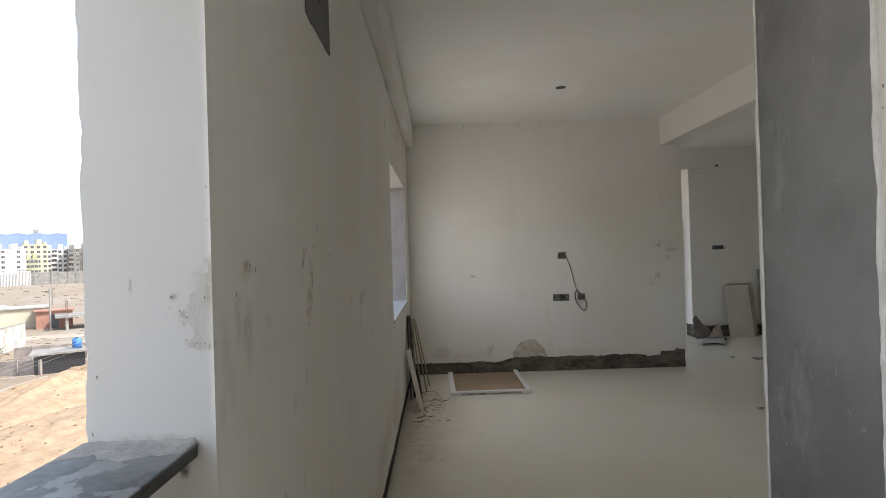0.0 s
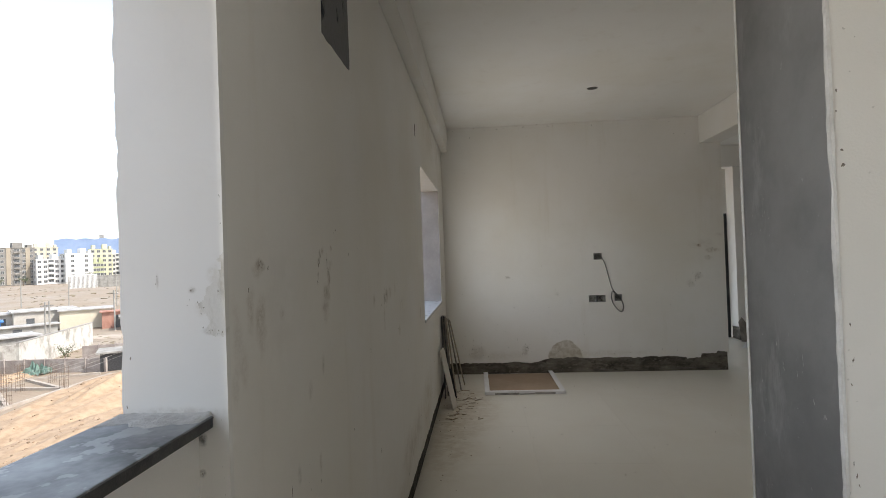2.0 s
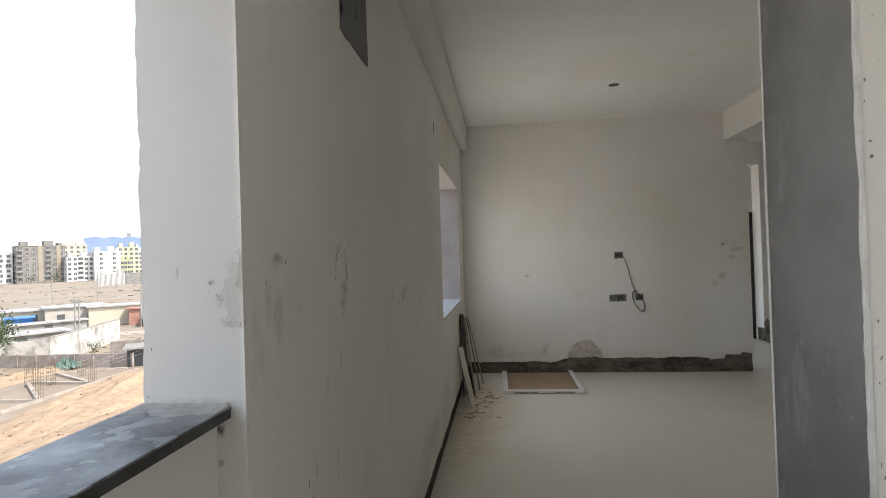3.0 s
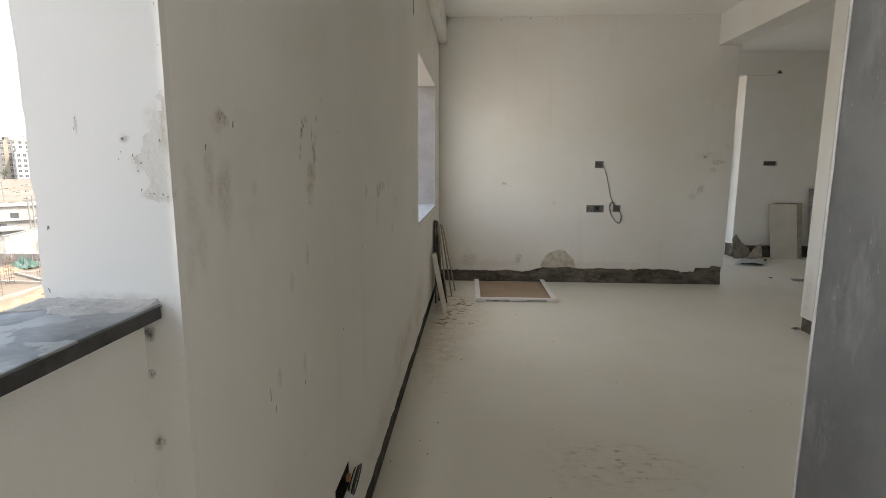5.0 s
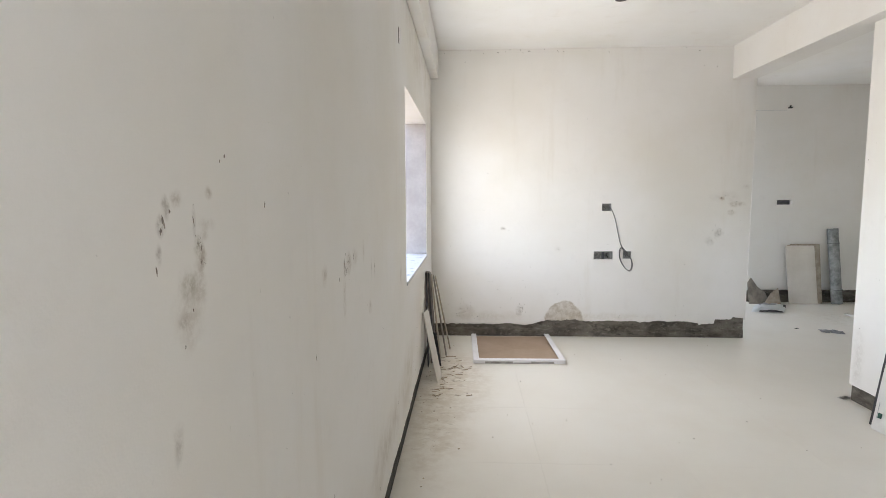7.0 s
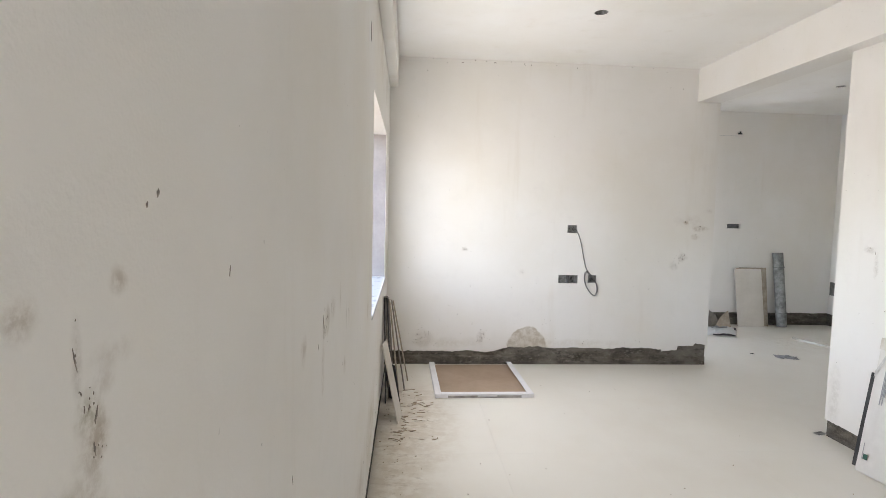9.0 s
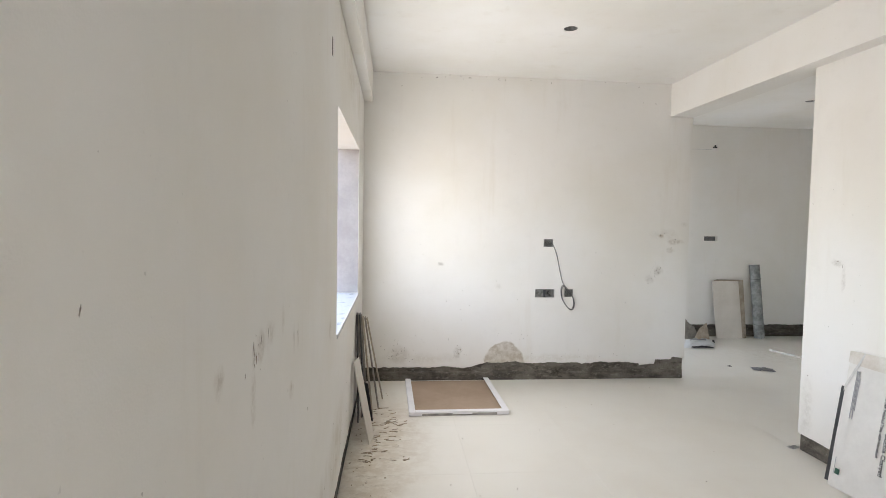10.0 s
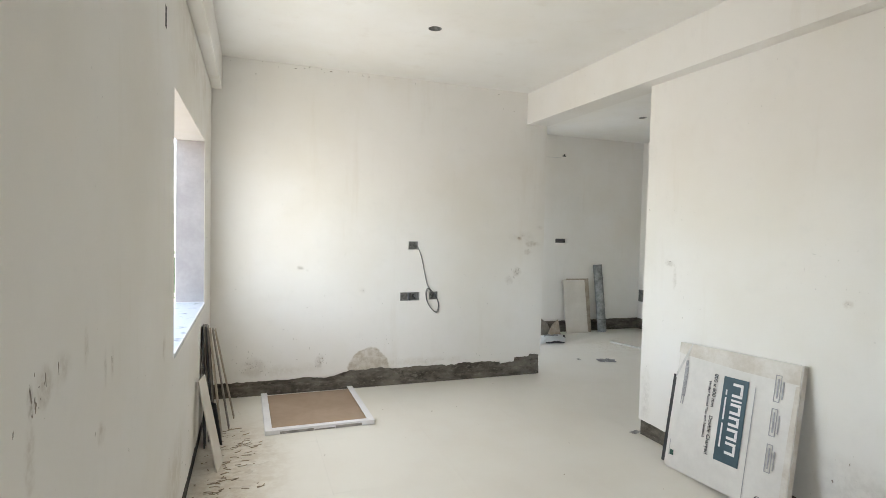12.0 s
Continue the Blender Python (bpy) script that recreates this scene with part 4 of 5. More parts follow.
STRIPS = "tile strips leaning by the window"
leaning("tile_strip", (0.140, 5.19, 0), (0.165, 5.36, 0), (0.012, 5.40, 0.53), 0.009, M_TILE_FACE, "short beige tile strip leaning on the wall", "tile strip", STRIPS)
for k, (fx, fy, tx, ty, tz, w, m, text) in enumerate((
        (0.035, 5.60, 0.006, 5.79, 0.82, 0.11, M_TILE_DARK, "long dark tile strip standing against the wall"),
        (0.055, 5.71, 0.016, 5.80, 0.82, 0.10, M_TILE_GREY, "long grey-brown tile strip standing against the wall"),
        (0.078, 5.71, 0.027, 5.80, 0.82, 0.10, M_TILE_DARK, "long dark tile strip standing against the wall"),
        (0.098, 5.72, 0.038, 5.81, 0.81, 0.10, M_TILE_GREY, "long grey-brown tile strip standing against the wall"),
        (0.138, 5.74, 0.049, 5.83, 0.79, 0.09, M_TILE_BACK, "long tan tile strip leaning on other strips"),
        (0.182, 5.93, 0.062, 5.93, 0.77, 0.08, M_TILE_GREY, "long grey-brown tile strip leaning on other strips"),
        (0.212, 6.155, 0.074, 6.02, 0.75, 0.07, M_TILE_BACK, "long tan tile strip leaning on other strips"))):
    leaning("tile_strip", (fx, fy, 0), (fx, fy + w, 0), (tx, ty, tz), 0.009, m, text, "tile strip", STRIPS)
leaning("tile_offcut", (0.150, 5.63, 0), (0.060, 5.74, 0), (0.105, 5.67, 0.29), 0.009, M_TILE_DARK, "black tile offcut leaning on the strips", "tile offcut", "")

leaning("floor_tile", (4.905, 8.585, 0), (5.29, 8.575, 0), (4.85, 8.655, 0.815), 0.010, M_TILE_FACE, "half a beige floor tile leaning on the wall", "tile", "tiles on the far wall")
leaning("floor_tile", (4.97, 8.61, 0), (5.365, 8.60, 0), (4.925, 8.672, 0.835), 0.010, M_TILE_BACK, "half a tile turned to show its brown back", "tile", "tiles on the far wall")
leaning("tile_packing", (4.93, 8.632, 0), (5.32, 8.625, 0), (4.895, 8.69, 0.82), 0.006, M_KRAFT, "brown cardboard sheet behind leaning tiles", "cardboard", "")


def shard(outline, m, material, label):
    ob = tagged(new("tile_shard", mesh("tile_shard", prism(outline, 0, 0.01), material)), label, "tile shard", "broken tiles")
    ob.matrix_basis = m


shard([(-0.16, 0), (0.13, 0), (0.08, 0.16), (-0.02, 0.24), (-0.10, 0.37), (-0.16, 0.30)], pose(4.50, 8.56, 0, 76, 0, 4), M_TILE_GREY, "broken grey-brown tile propped on the wall")
shard([(-0.1, 0), (0.12, 0), (0.10, 0.24), (0.0, 0.16)], pose(4.62, 8.50, 0, 72, 0, -8), M_TILE_BACK, "broken tan tile propped on another")

# a rolled grey sheet standing in the far corner
def sheet_roll():
    roll = thing("sheet_roll", pose(5.545, 8.56, 0.008, -5.5, -3.2, 0), "tall grey rolled sheet leaning on the wall", "roll")
    bm = bmesh.new()
    turns, n, h = 2.4, 60, 1.05
    rows = []
    for k in range(n + 1):
        a = 2 * math.pi * turns * k / n
        r = 0.072 - 0.016 * k / n + 0.002 * noise.noise((k * 0.4, 0, 0))
        rows.append([bm.verts.new((r * math.cos(a), r * math.sin(a), z + 0.006 * noise.noise((a, z, 3)))) for z in (0, h * 0.25, h * 0.5, h * 0.75, h)])
    for a, b in zip(rows, rows[1:]):
        for q in range(4):
            bm.faces.new((a[q], b[q], b[q + 1], a[q + 1]))
    part("rolled_sheet", bm, M_ROLL, roll, smooth=True)
    for z in (0.2, 0.85):
        ring = [(0.075 * math.cos(t), 0.075 * math.sin(t), z + 0.01 * math.sin(t)) for t in (2 * math.pi * k / 24 for k in range(25))]
        part("tie", tube(ring, 0.002, 5), M_BLACK, roll)


sheet_roll()

# a crumpled printed bag, scraps and a stick on the far floor
def crumpled(name, size, seed, height, material, m, label, category):
    bm = bmesh.new()
    g = {}
    for i in range(17):
        for j in range(13):
            u, v = i / 16 - 0.5, j / 12 - 0.5
            edge = 1 + 0.10 * noise.noise((i * 0.6, j * 0.6, seed))
            h = height * (0.15 + abs(noise.noise((u * 5, v * 5, seed))) + 0.4 * abs(noise.noise((u * 13, v * 13, seed + 2)))) * max(0.15, 1 - 2.2 * max(abs(u), abs(v)) ** 2)
            g[i, j] = bm.verts.new((u * size[0] * edge, v * size[1] * edge, h))
    for i in range(16):
        for j in range(12):
            bm.faces.new((g[i, j], g[i + 1, j], g[i + 1, j + 1], g[i, j + 1]))
    bmesh.ops.solidify(bm, geom=bm.faces[:], thickness=0.002)
    low = min(v.co.z for v in bm.verts)
    bmesh.ops.translate(bm, verts=bm.verts[:], vec=(0, 0, 0.0005 - low))
    ob = tagged(new(name, mesh(name, bm, material)), label, category)
    ob.matrix_basis = m
    return ob


bag = thing("printed_bag", pose(4.29, 8.17, 0.0, 0, 0, -6), "crumpled white bag with dark print on the floor", "bag")


def bag_height(u, v):
    fold = 0.035 + 0.028 * abs(noise.noise((u * 7, v * 9, 3))) + 0.02 * abs(noise.noise((u * 19, v * 17, 5)))
    return 0.006 + fold * max(0.12, 1 - (abs(u) / 0.22) ** 4) * max(0.12, 1 - (abs(v - 0.03) / 0.27) ** 4)


def bag_patch(u0, u1, v0, v1, lift, seed, steps=(20, 16)):
    bm = bmesh.new()
    g = {}
    for i in range(steps[0] + 1):
        for j in range(steps[1] + 1):
            u, v = u0 + (u1 - u0) * i / steps[0], v0 + (v1 - v0) * j / steps[1]
            e = 0.02 * noise.noise((u * 9, v * 9, seed))
            g[i, j] = bm.verts.new((u + e + 0.5 * (v + 0.22), v + e * 0.7, bag_height(u + e, v + e * 0.7) + lift))
    for i in range(steps[0]):
        for j in range(steps[1]):
            bm.faces.new((g[i, j], g[i + 1, j], g[i + 1, j + 1], g[i, j + 1]))
    bmesh.ops.solidify(bm, geom=bm.faces[:], thickness=0.002)
    return bm


part("sheet", bag_patch(-0.20, 0.20, -0.22, 0.28, 0.0, 3), M_PAPER, bag)
part("printed_panel", bag_patch(-0.14, 0.08, 0.08, 0.20, 0.004, 3, (14, 8)), M_INK_PALE, bag, "grey printed panel")
part("dark_hem", bag_patch(-0.10, 0.19, -0.225, -0.20, 0.004, 3, (16, 2)), M_INK, bag, "dark folded hem")
part("dark_hem", bag_patch(0.165, 0.198, 0.06, 0.27, 0.004, 3, (3, 10)), M_INK, bag, "dark folded hem")
crumpled("plastic_scrap", (0.22, 0.13), 8.0, 0.05, M_INK_PALE, pose(4.42, 6.97, 0.0, 0, 0, -20), "small crumpled grey plastic scrap on the floor", "scrap")
crumpled("plastic_scrap", (0.04, 0.03), 12.0, 0.025, M_TILE_DARK, pose(4.13, 7.12, 0.0), "tiny dark scrap on the floor", "scrap")
stick = thing("stick", pose(5.18, 7.83, 0), "pale wooden stick lying on the floor", "stick")
part("shaft", boxed(-0.016, 0.016, -0.46, 0.0, 0, 0.022, m=pose(0, 0, 0, 0, 0, 17), bevel=0.004), M_STICK, stick)
part("worn_end", boxed(-0.02, 0.02, -0.03, 0.03, 0, 0.026, bevel=0.006), M_STICK, stick)
post = thing("frame_post", pose(4.335, FAR + 0.262, 0), "black door frame post standing in the far opening", "door frame")
part("upright", boxed(-0.05, 0.045, 0, 0.06, 0, 1.98, bevel=0.004), M_BLACK, post)
part("hinge", boxed(-0.06, -0.05, 0.01, 0.05, 1.5, 1.6), M_STEEL, post)


# ---- open carton tray on the floor ----
def carton_tray():
    t = thing("carton_tray", pose(0.852, 6.182, 0, 0, 0, 0.8), "flat open carton tray, brown inside with white folded rims", "carton")
    w, d, h = 0.415, 0.455, 0.036
    part("base", boxed(-w + 0.004, w - 0.004, -d + 0.004, d + 0.03, 0.0, 0.006), M_KRAFT, t, "plain brown cardboard inside")
    for name, sizes, lean in (("left_rim", (-w, -w + 0.052, -d, d + 0.02), 0), ("right_rim", (w - 0.052, w, -d, d + 0.02), 0), ("near_rim", (-w + 0.053, w - 0.053, -d, -d + 0.05), 0)):
        bm = boxed(*sizes, h - 0.006, h, bevel=0.002)
        x0, x1, y0, y1 = sizes
        if name == "left_rim":
            box(bm, x0, x0 + 0.005, y0, y1, 0, h - 0.006)
        elif name == "right_rim":
            box(bm, x1 - 0.005, x1, y0, y1, 0, h - 0.006)
        else:
            box(bm, x0, x1, y0, y0 + 0.005, 0, h - 0.006)
        for v in bm.verts:
            v.co.z += 0.003 * noise.noise((v.co.x * 9, v.co.y * 9, 1)) if v.co.z > 0.01 else 0
        part(name, bm, M_RIM, t, "white printed carton rim")
    for s in (-1, 1):
        part("corner_tab", boxed(s * (w - 0.055) - 0.05, s * (w - 0.055) + 0.05, -d - 0.012, -d - 0.001, 0.004, h + 0.002, bevel=0.003), M_RIM, t, "scuffed folded corner tab")
    # grey strips put the shade of the rim's front face into colour
    for x0, x1, z0, z1 in ((-0.318, -0.06, 0.002, 0.021), (-0.055, 0.10, 0.002, 0.012), (0.105, 0.318, 0.002, 0.022)):
        part("tape", boxed(x0, x1, -d - 0.0025, -d - 0.0005, z0, z1), M_RIM_SHADE, t, "grey-brown strip of painted shade on the rim front")


carton_tray()


# ---- tile carton leaning on the right wall ----
def letters(text, size, parent, material, at, turn):
    data = bpy.data.curves.new("writing", "FONT")
    data.body, data.size, data.extrude = text, size, 0.0004
    data.offset = 0.0006
    tmp = bpy.data.objects.new("writing", data)
    scene.collection.objects.link(tmp)
    me = bpy.data.meshes.new_from_object(tmp.evaluated_get(bpy.context.evaluated_depsgraph_get()))
    bpy.data.objects.remove(tmp)
    me.materials.clear()
    me.materials.append(material)
    ob = new("writing", me)
    ob.parent = parent
    ob.matrix_basis = Matrix.Translation(at) @ pose(0, 0, 0, 0, 0, turn)
    return ob


def tile_carton():
    e = Vector((0.012, -0.998, 0.055)).normalized()
    up = Vector((0.194, 0.074, 0.978))
    up = (up - e * up.dot(e)).normalized()
    out = e.cross(up)
    m = Matrix.Translation((2.993, 4.466, 0.0)) @ Matrix((e, up, out)).transposed().to_4x4()
    c = thing("tile_carton", m, "white printed tile carton leaning on the wall, worn corners", "carton")
    w, h, t = 0.862, 0.806, 0.038
    grow = 1.045
    bm = boxed(0, w, 0, h, -t, 0, bevel=0.004)
    bmesh.ops.subdivide_edges(bm, edges=[q for q in bm.edges if q.calc_length() > 0.3], cuts=12, use_grid_fill=True)
    for v in bm.verts:
        v.co.z += 0.003 * noise.noise((v.co.x * 5, v.co.y * 5, 2)) - 0.003 * (v.co.x < 0.02) - 0.002
    part("body", bm, M_CARD, c)
    z = 0.0022

    def flat(name, x0, x1, y0, y1, mat, zz=z, label=""):
        return part(name, boxed(x0, x1, y0, y1, 0.0006, zz), mat, c, label)

    part("top_flap", prism([(0.0, 0.735), (0.10, 0.725), (0.5, 0.705), (0.857, 0.70), (0.857, 0.803), (0.0, 0.803)], 0.0004, 0.0022), M_CARD_DIRTY, c, "stained folded top flap")
    part("side_tape", prism([(0.82, 0.0), (0.859, 0.0), (0.859, 0.70), (0.835, 0.69), (0.825, 0.4)], 0.0004, 0.0024), M_CARD_DIRTY, c, "scuffed tape along the edge")
    part("corner_wrap", prism([(0.003, 0.56), (0.03, 0.62), (0.085, 0.735), (0.11, 0.803), (0.10, 0.803), (0.06, 0.72), (0.003, 0.60)], 0.0024, 0.0032), M_WRAP, c, "crinkled clear tape edge")
    label = part("printed_label", boxed(0.352, 0.510, 0.150, 0.640, 0.0006, z), M_PRINT, c, "slate blue printed label with white marks")
    part("edge_tape", boxed(w - 0.001, w + 0.0015, 0.01, h - 0.01, -t + 0.002, -0.003), M_CARD_DIRTY, c, "scuffed brown edge")
    # the maker's mark as plain white blocks
    y = 0.612
    for size in (0.094, 0.022, 0.076, 0.068, 0.078, 0.084):
        if size < 0.03:
            part("mark_block", boxed(0.416, 0.482, y - size + 0.010, y, z, z + 0.0008, bevel=0.0003), M_PRINT_WHITE, label)
        else:
            for a, b in ((0.0, 0.016), (size - 0.030, size - 0.014)):
                part("mark_block", boxed(0.416, 0.482, y - b, y - a, z, z + 0.0008, bevel=0.0003), M_PRINT_WHITE, label)
            part("mark_block", boxed(0.466, 0.482, y - size + 0.0305, y - 0.0165, z, z + 0.0008, bevel=0.0003), M_PRINT_WHITE, label)
        y -= size
    for k, size in enumerate((0.03, 0.13, 0.14)):
        y0 = 0.565 - (0, 0.045, 0.195)[k]
        part("mark_bar", boxed(0.374, 0.384, y0 - size, y0, z, z + 0.0006), M_PRINT_WHITE, label)
    letters("800 x 800 mm", 0.036, c, M_INK, (0.288, 0.640, 0.0024), -90)
    letters("Double Charged", 0.036, c, M_INK, (0.288, 0.388, 0.0024), -90)
    letters("Vitrified Polished Tiles with Nanotech", 0.0235, c, M_INK, (0.256, 0.590, 0.0024), -90)
    flat("crease", 0.5505, 0.5535, 0.0, 0.62, M_INK_PALE)
    for y0, y1 in ((0.570, 0.715), (0.387, 0.535), (0.195, 0.345)):
        stamp = part("stamp", boxed(0.668, 0.672, y0, y1, 0.0006, z), M_INK_PALE, c)
        for x0, x1, a, b in ((0.699, 0.703, y0, y1), (0.672, 0.699, y0, y0 + 0.004), (0.672, 0.699, y1 - 0.004, y1), (0.682, 0.690, y0 + 0.02, y1 - 0.02)):
            part("stamp_line", boxed(x0, x1, a, b, 0.0006, z), M_INK_PALE, stamp)
        flat("stamp_text", 0.712, 0.719, y0 + 0.02, y1 - 0.03, M_INK_PALE)
    for k in range(4):
        flat("small_print", 0.072 + 0.008 * k, 0.077 + 0.008 * k, 0.40 + 0.05 * (k % 2), 0.68 - 0.04 * (k == 3), M_INK_PALE)
    flat("small_mark", 0.044, 0.074, 0.066, 0.098, M_GREEN_INK)
    flat("small_print", 0.036, 0.039, 0.06, 0.16, M_INK_PALE)
    tile = tagged(new("dark_tile", mesh("dark_tile", boxed(-0.062, 0.60, 0.012, 0.612, -0.0505, -0.0415, bevel=0.001), M_TILE_DARK)), "dark tile standing behind the carton", "tile")
    tile.matrix_basis = m
    ring = [(0.645 + 0.02 * math.cos(q), 0.035 + 0.02 * math.sin(q), 0.0018) for q in (2 * math.pi * k / 20 for k in range(21))]
    part("round_stamp", tube(ring, 0.0016, 6), M_INK, c)
    flat("stamp_text", 0.638, 0.652, 0.022, 0.048, M_INK)
    for ob in c.children_recursive:
        kind = ob.name.split(".")[0]
        printed = kind not in ("body", "top_flap", "side_tape", "corner_wrap", "edge_tape")
        wide = {"small_print": 1.0, "small_mark": 1.0, "stamp": 1.07, "stamp_line": 1.07, "stamp_text": 1.07}.get(kind, 1.09) if printed else 1.0
        rise, lift = (0.016, 0.001) if printed else (0.0, 0.0)
        if kind == "writing":
            ob.location = (ob.location.x * wide, ob.location.y * grow + rise, ob.location.z + lift)
        else:
            for v in ob.data.vertices:
                v.co.x, v.co.y, v.co.z = v.co.x * wide, v.co.y * grow + rise, v.co.z + lift


tile_carton()
foot = thing("tile_offcut", pose(3.03, 3.64, 0), "small stack of tile offcuts under the carton", "tile offcut")
for k in range(4):
    part("offcut", boxed(-0.07 + 0.004 * k, 0.07 + 0.003 * k, -0.06, 0.06 - 0.004 * k, 0.0105 * k, 0.0105 * k + 0.010, bevel=0.001), M_TILE_DARK if k % 2 else M_TILE_GREY, foot)
crumpled("plaster_flake", (0.09, 0.05), 21.0, 0.02, M_MORTAR, pose(3.195, 4.985, 0.0, 0, 0, 20), "torn flake of plaster at the wall corner", "plaster flake")


# ---- dry mud crumbs along the wall ----
def crumbs():
    rng = random.Random(11)
    bm = bmesh.new()
    # curled scrapings of dried mud, in clusters
    for cx, cy, sx, sy, count, turn in ((0.17, 5.86, 0.03, 0.06, 7, 12), (0.25, 5.58, 0.06, 0.05, 18, 9), (0.20, 5.33, 0.04, 0.07, 14, 14), (0.16, 5.08, 0.05, 0.03, 9, 4),
                                        (0.15, 4.96, 0.04, 0.05, 9, -6), (0.32, 4.94, 0.05, 0.01, 3, 4), (0.30, 5.5, 0.1, 0.25, 7, 8)):
        for k in range(count):
            x, y, a, bend = rng.gauss(cx, sx), rng.gauss(cy, sy), math.radians(rng.gauss(turn, 12)), rng.gauss(0, 0.4)
            if x < 0.03:
                continue
            line, step = [], rng.uniform(0.004, 0.013)
            for q in range(6):
                line.append((x, y, 0.0012))
                x, y, a = x + step * math.cos(a), y + step * math.sin(a), a + bend * 0.4
            worm = tube(line, rng.uniform(0.0013, 0.0042), 6)
            data = bpy.data.meshes.new("scraping")
            worm.to_mesh(data)
            bm.from_mesh(data)
            bpy.data.meshes.remove(data)
    for k in range(70):
        y = rng.choice((rng.gauss(5.45, 0.25), rng.gauss(5.3, 0.3), rng.uniform(2.6, 6.3)))
        x = 0.02 + abs(rng.gauss(0.10, 0.09)) + (0.12 if rng.random() < 0.4 and y > 4.6 else 0)
        if y > 6.65 or y < 1.6 or (x > 0.38 and y > 5.7):
            continue
        r = rng.uniform(0.002, 0.0055)
        m = Matrix.Translation((x, y, r * 0.4)) @ pose(0, 0, 0, 0, 0, rng.gauss(10, 30)) @ Matrix.Diagonal((rng.uniform(1, 2), 1, 0.6, 1))
        bmesh.ops.create_icosphere(bm, subdivisions=1, radius=r, matrix=m)
    for k in range(60):
        r = rng.uniform(0.0015, 0.004)
        bmesh.ops.create_icosphere(bm, subdivisions=1, radius=r, matrix=Matrix.Translation((rng.uniform(0.2, 3.0), rng.uniform(1.6, 6.5), r * 0.6)))
    for v in bm.verts:
        v.co.z = max(v.co.z, 0.0003)
    tagged(new("mud_crumbs", mesh("mud_crumbs", bm, M_CRUMB)), "dry brown mud crumbs scattered on the floor", "debris", kind="stuff")


crumbs()


# ---- low socket box with a coil of wire by the doorway ----
low_box = thing("socket_box", pose(0, 1.97, 0.312), "dark wall box near the floor with wire coils", "socket box", "socket boxes in the wall")
bm = boxed(-0.047, -0.045, -0.089, 0.089, 0.001, 0.089)
box(bm, -0.045, -0.002, -0.0895, -0.087, 0.001, 0.089)
box(bm, -0.045, -0.002, 0.087, 0.0895, 0.001, 0.089)
box(bm, -0.045, -0.002, -0.087, 0.087, 0.001, 0.003)
box(bm, -0.045, -0.002, -0.087, 0.087, 0.087, 0.089)
part("shell", bm, M_BLACK, low_box)
for k in range(4):
    r = 0.036 + 0.004 * k
    pts = [(0.012 + 0.006 * k + 0.01 * math.sin(q), 0.075 + r * math.cos(q), 0.028 + r * math.sin(q)) for q in (2 * math.pi * i / 24 for i in range(25))]
    part("wire_coil", tube(pts, 0.0028, 6), (M_BLACK, M_STICK, M_BLACK, M_CABLE)[k], low_box, smooth=True)
part("connector", boxed(0.002, 0.016, 0.03, 0.05, 0.045, 0.066, bevel=0.002), M_ORANGE, low_box, "orange connector block")


# ---- the land outside ----
GROUND = -8.0


def out(az, d, z=GROUND):
    """A place outside, by the degrees to the left of straight ahead and the distance."""
    return Vector((0.4 - d * math.sin(radians(az)), 0.26 + d * math.cos(radians(az)), z))


def soil_material():
    n = Nodes("dry_sandy_soil", 0.95)
    c = n.mix(n.ramp(n.noise(0.045, 6, 0.6), 0.35, 0.65), (0.25, 0.195, 0.14), (0.29, 0.255, 0.21))
    c = n.mix(n.ramp(n.noise(0.4, 6, 0.7), 0.4, 0.75, 0.0, 0.7), c, (0.21, 0.155, 0.11))
    c = n.mix(n.ramp(n.noise(0.12, 6, 0.7), 0.58, 0.72, 0.0, 0.55), c, (0.19, 0.18, 0.13))
    c = n.mix(n.ramp(n.noise(3.0, 4, 0.7), 0.55, 0.8, 0.0, 0.5), c, (0.15, 0.115, 0.08))
    n.colour(c)
    n.bump(n.noise(1.5, 5), 0.6, 0.2)
    return n.mat


M_SOIL = soil_material()
M_SAND = mottled("orange_sand", (0.27, 0.185, 0.115), (0.36, 0.265, 0.175), 1.6, 0.95, 0.9)
M_CLOD = mottled("dry_clods", (0.20, 0.135, 0.085), (0.30, 0.22, 0.15), 3.0, 0.95, 0.6)
M_CONC = mottled("site_concrete", (0.20, 0.19, 0.175), (0.31, 0.30, 0.275), 0.8, 0.9, 0.3)
M_PRECAST = mottled("precast_panels", (0.24, 0.20, 0.18), (0.36, 0.32, 0.29), 1.2, 0.9, 0.2)
M_LIMEWALL = mottled("stained_limewash", (0.22, 0.20, 0.175), (0.46, 0.44, 0.40), 0.8, 0.9, 0.2, (1, 1, 0.7), lo=0.30, hi=0.55)
M_SHEDWALL = mottled("shed_render", (0.34, 0.315, 0.275), (0.45, 0.42, 0.375), 0.5, 0.9, 0.1)
M_CREAMWALL = mottled("cream_render", (0.48, 0.43, 0.33), (0.54, 0.49, 0.39), 0.5, 0.9, 0.1)
M_ROOFSHEET = mottled("pale_roof_sheet", (0.28, 0.27, 0.255), (0.42, 0.41, 0.395), 0.7, 0.7, 0.1)
M_BLUE = mottled("blue_sheet", (0.03, 0.14, 0.42), (0.05, 0.20, 0.52), 1.0, 0.5, 0.1)
M_RUST = mottled("rusty_bars", (0.10, 0.07, 0.05), (0.18, 0.125, 0.09), 5, 0.8, 0.1)
M_BEAM = mottled("dusty_beam", (0.30, 0.255, 0.21), (0.38, 0.335, 0.285), 1.5, 0.95, 0.3)
M_BRICKRED = mottled("red_shed_sheet", (0.30, 0.15, 0.11), (0.38, 0.21, 0.16), 0.8, 0.8, 0.1)
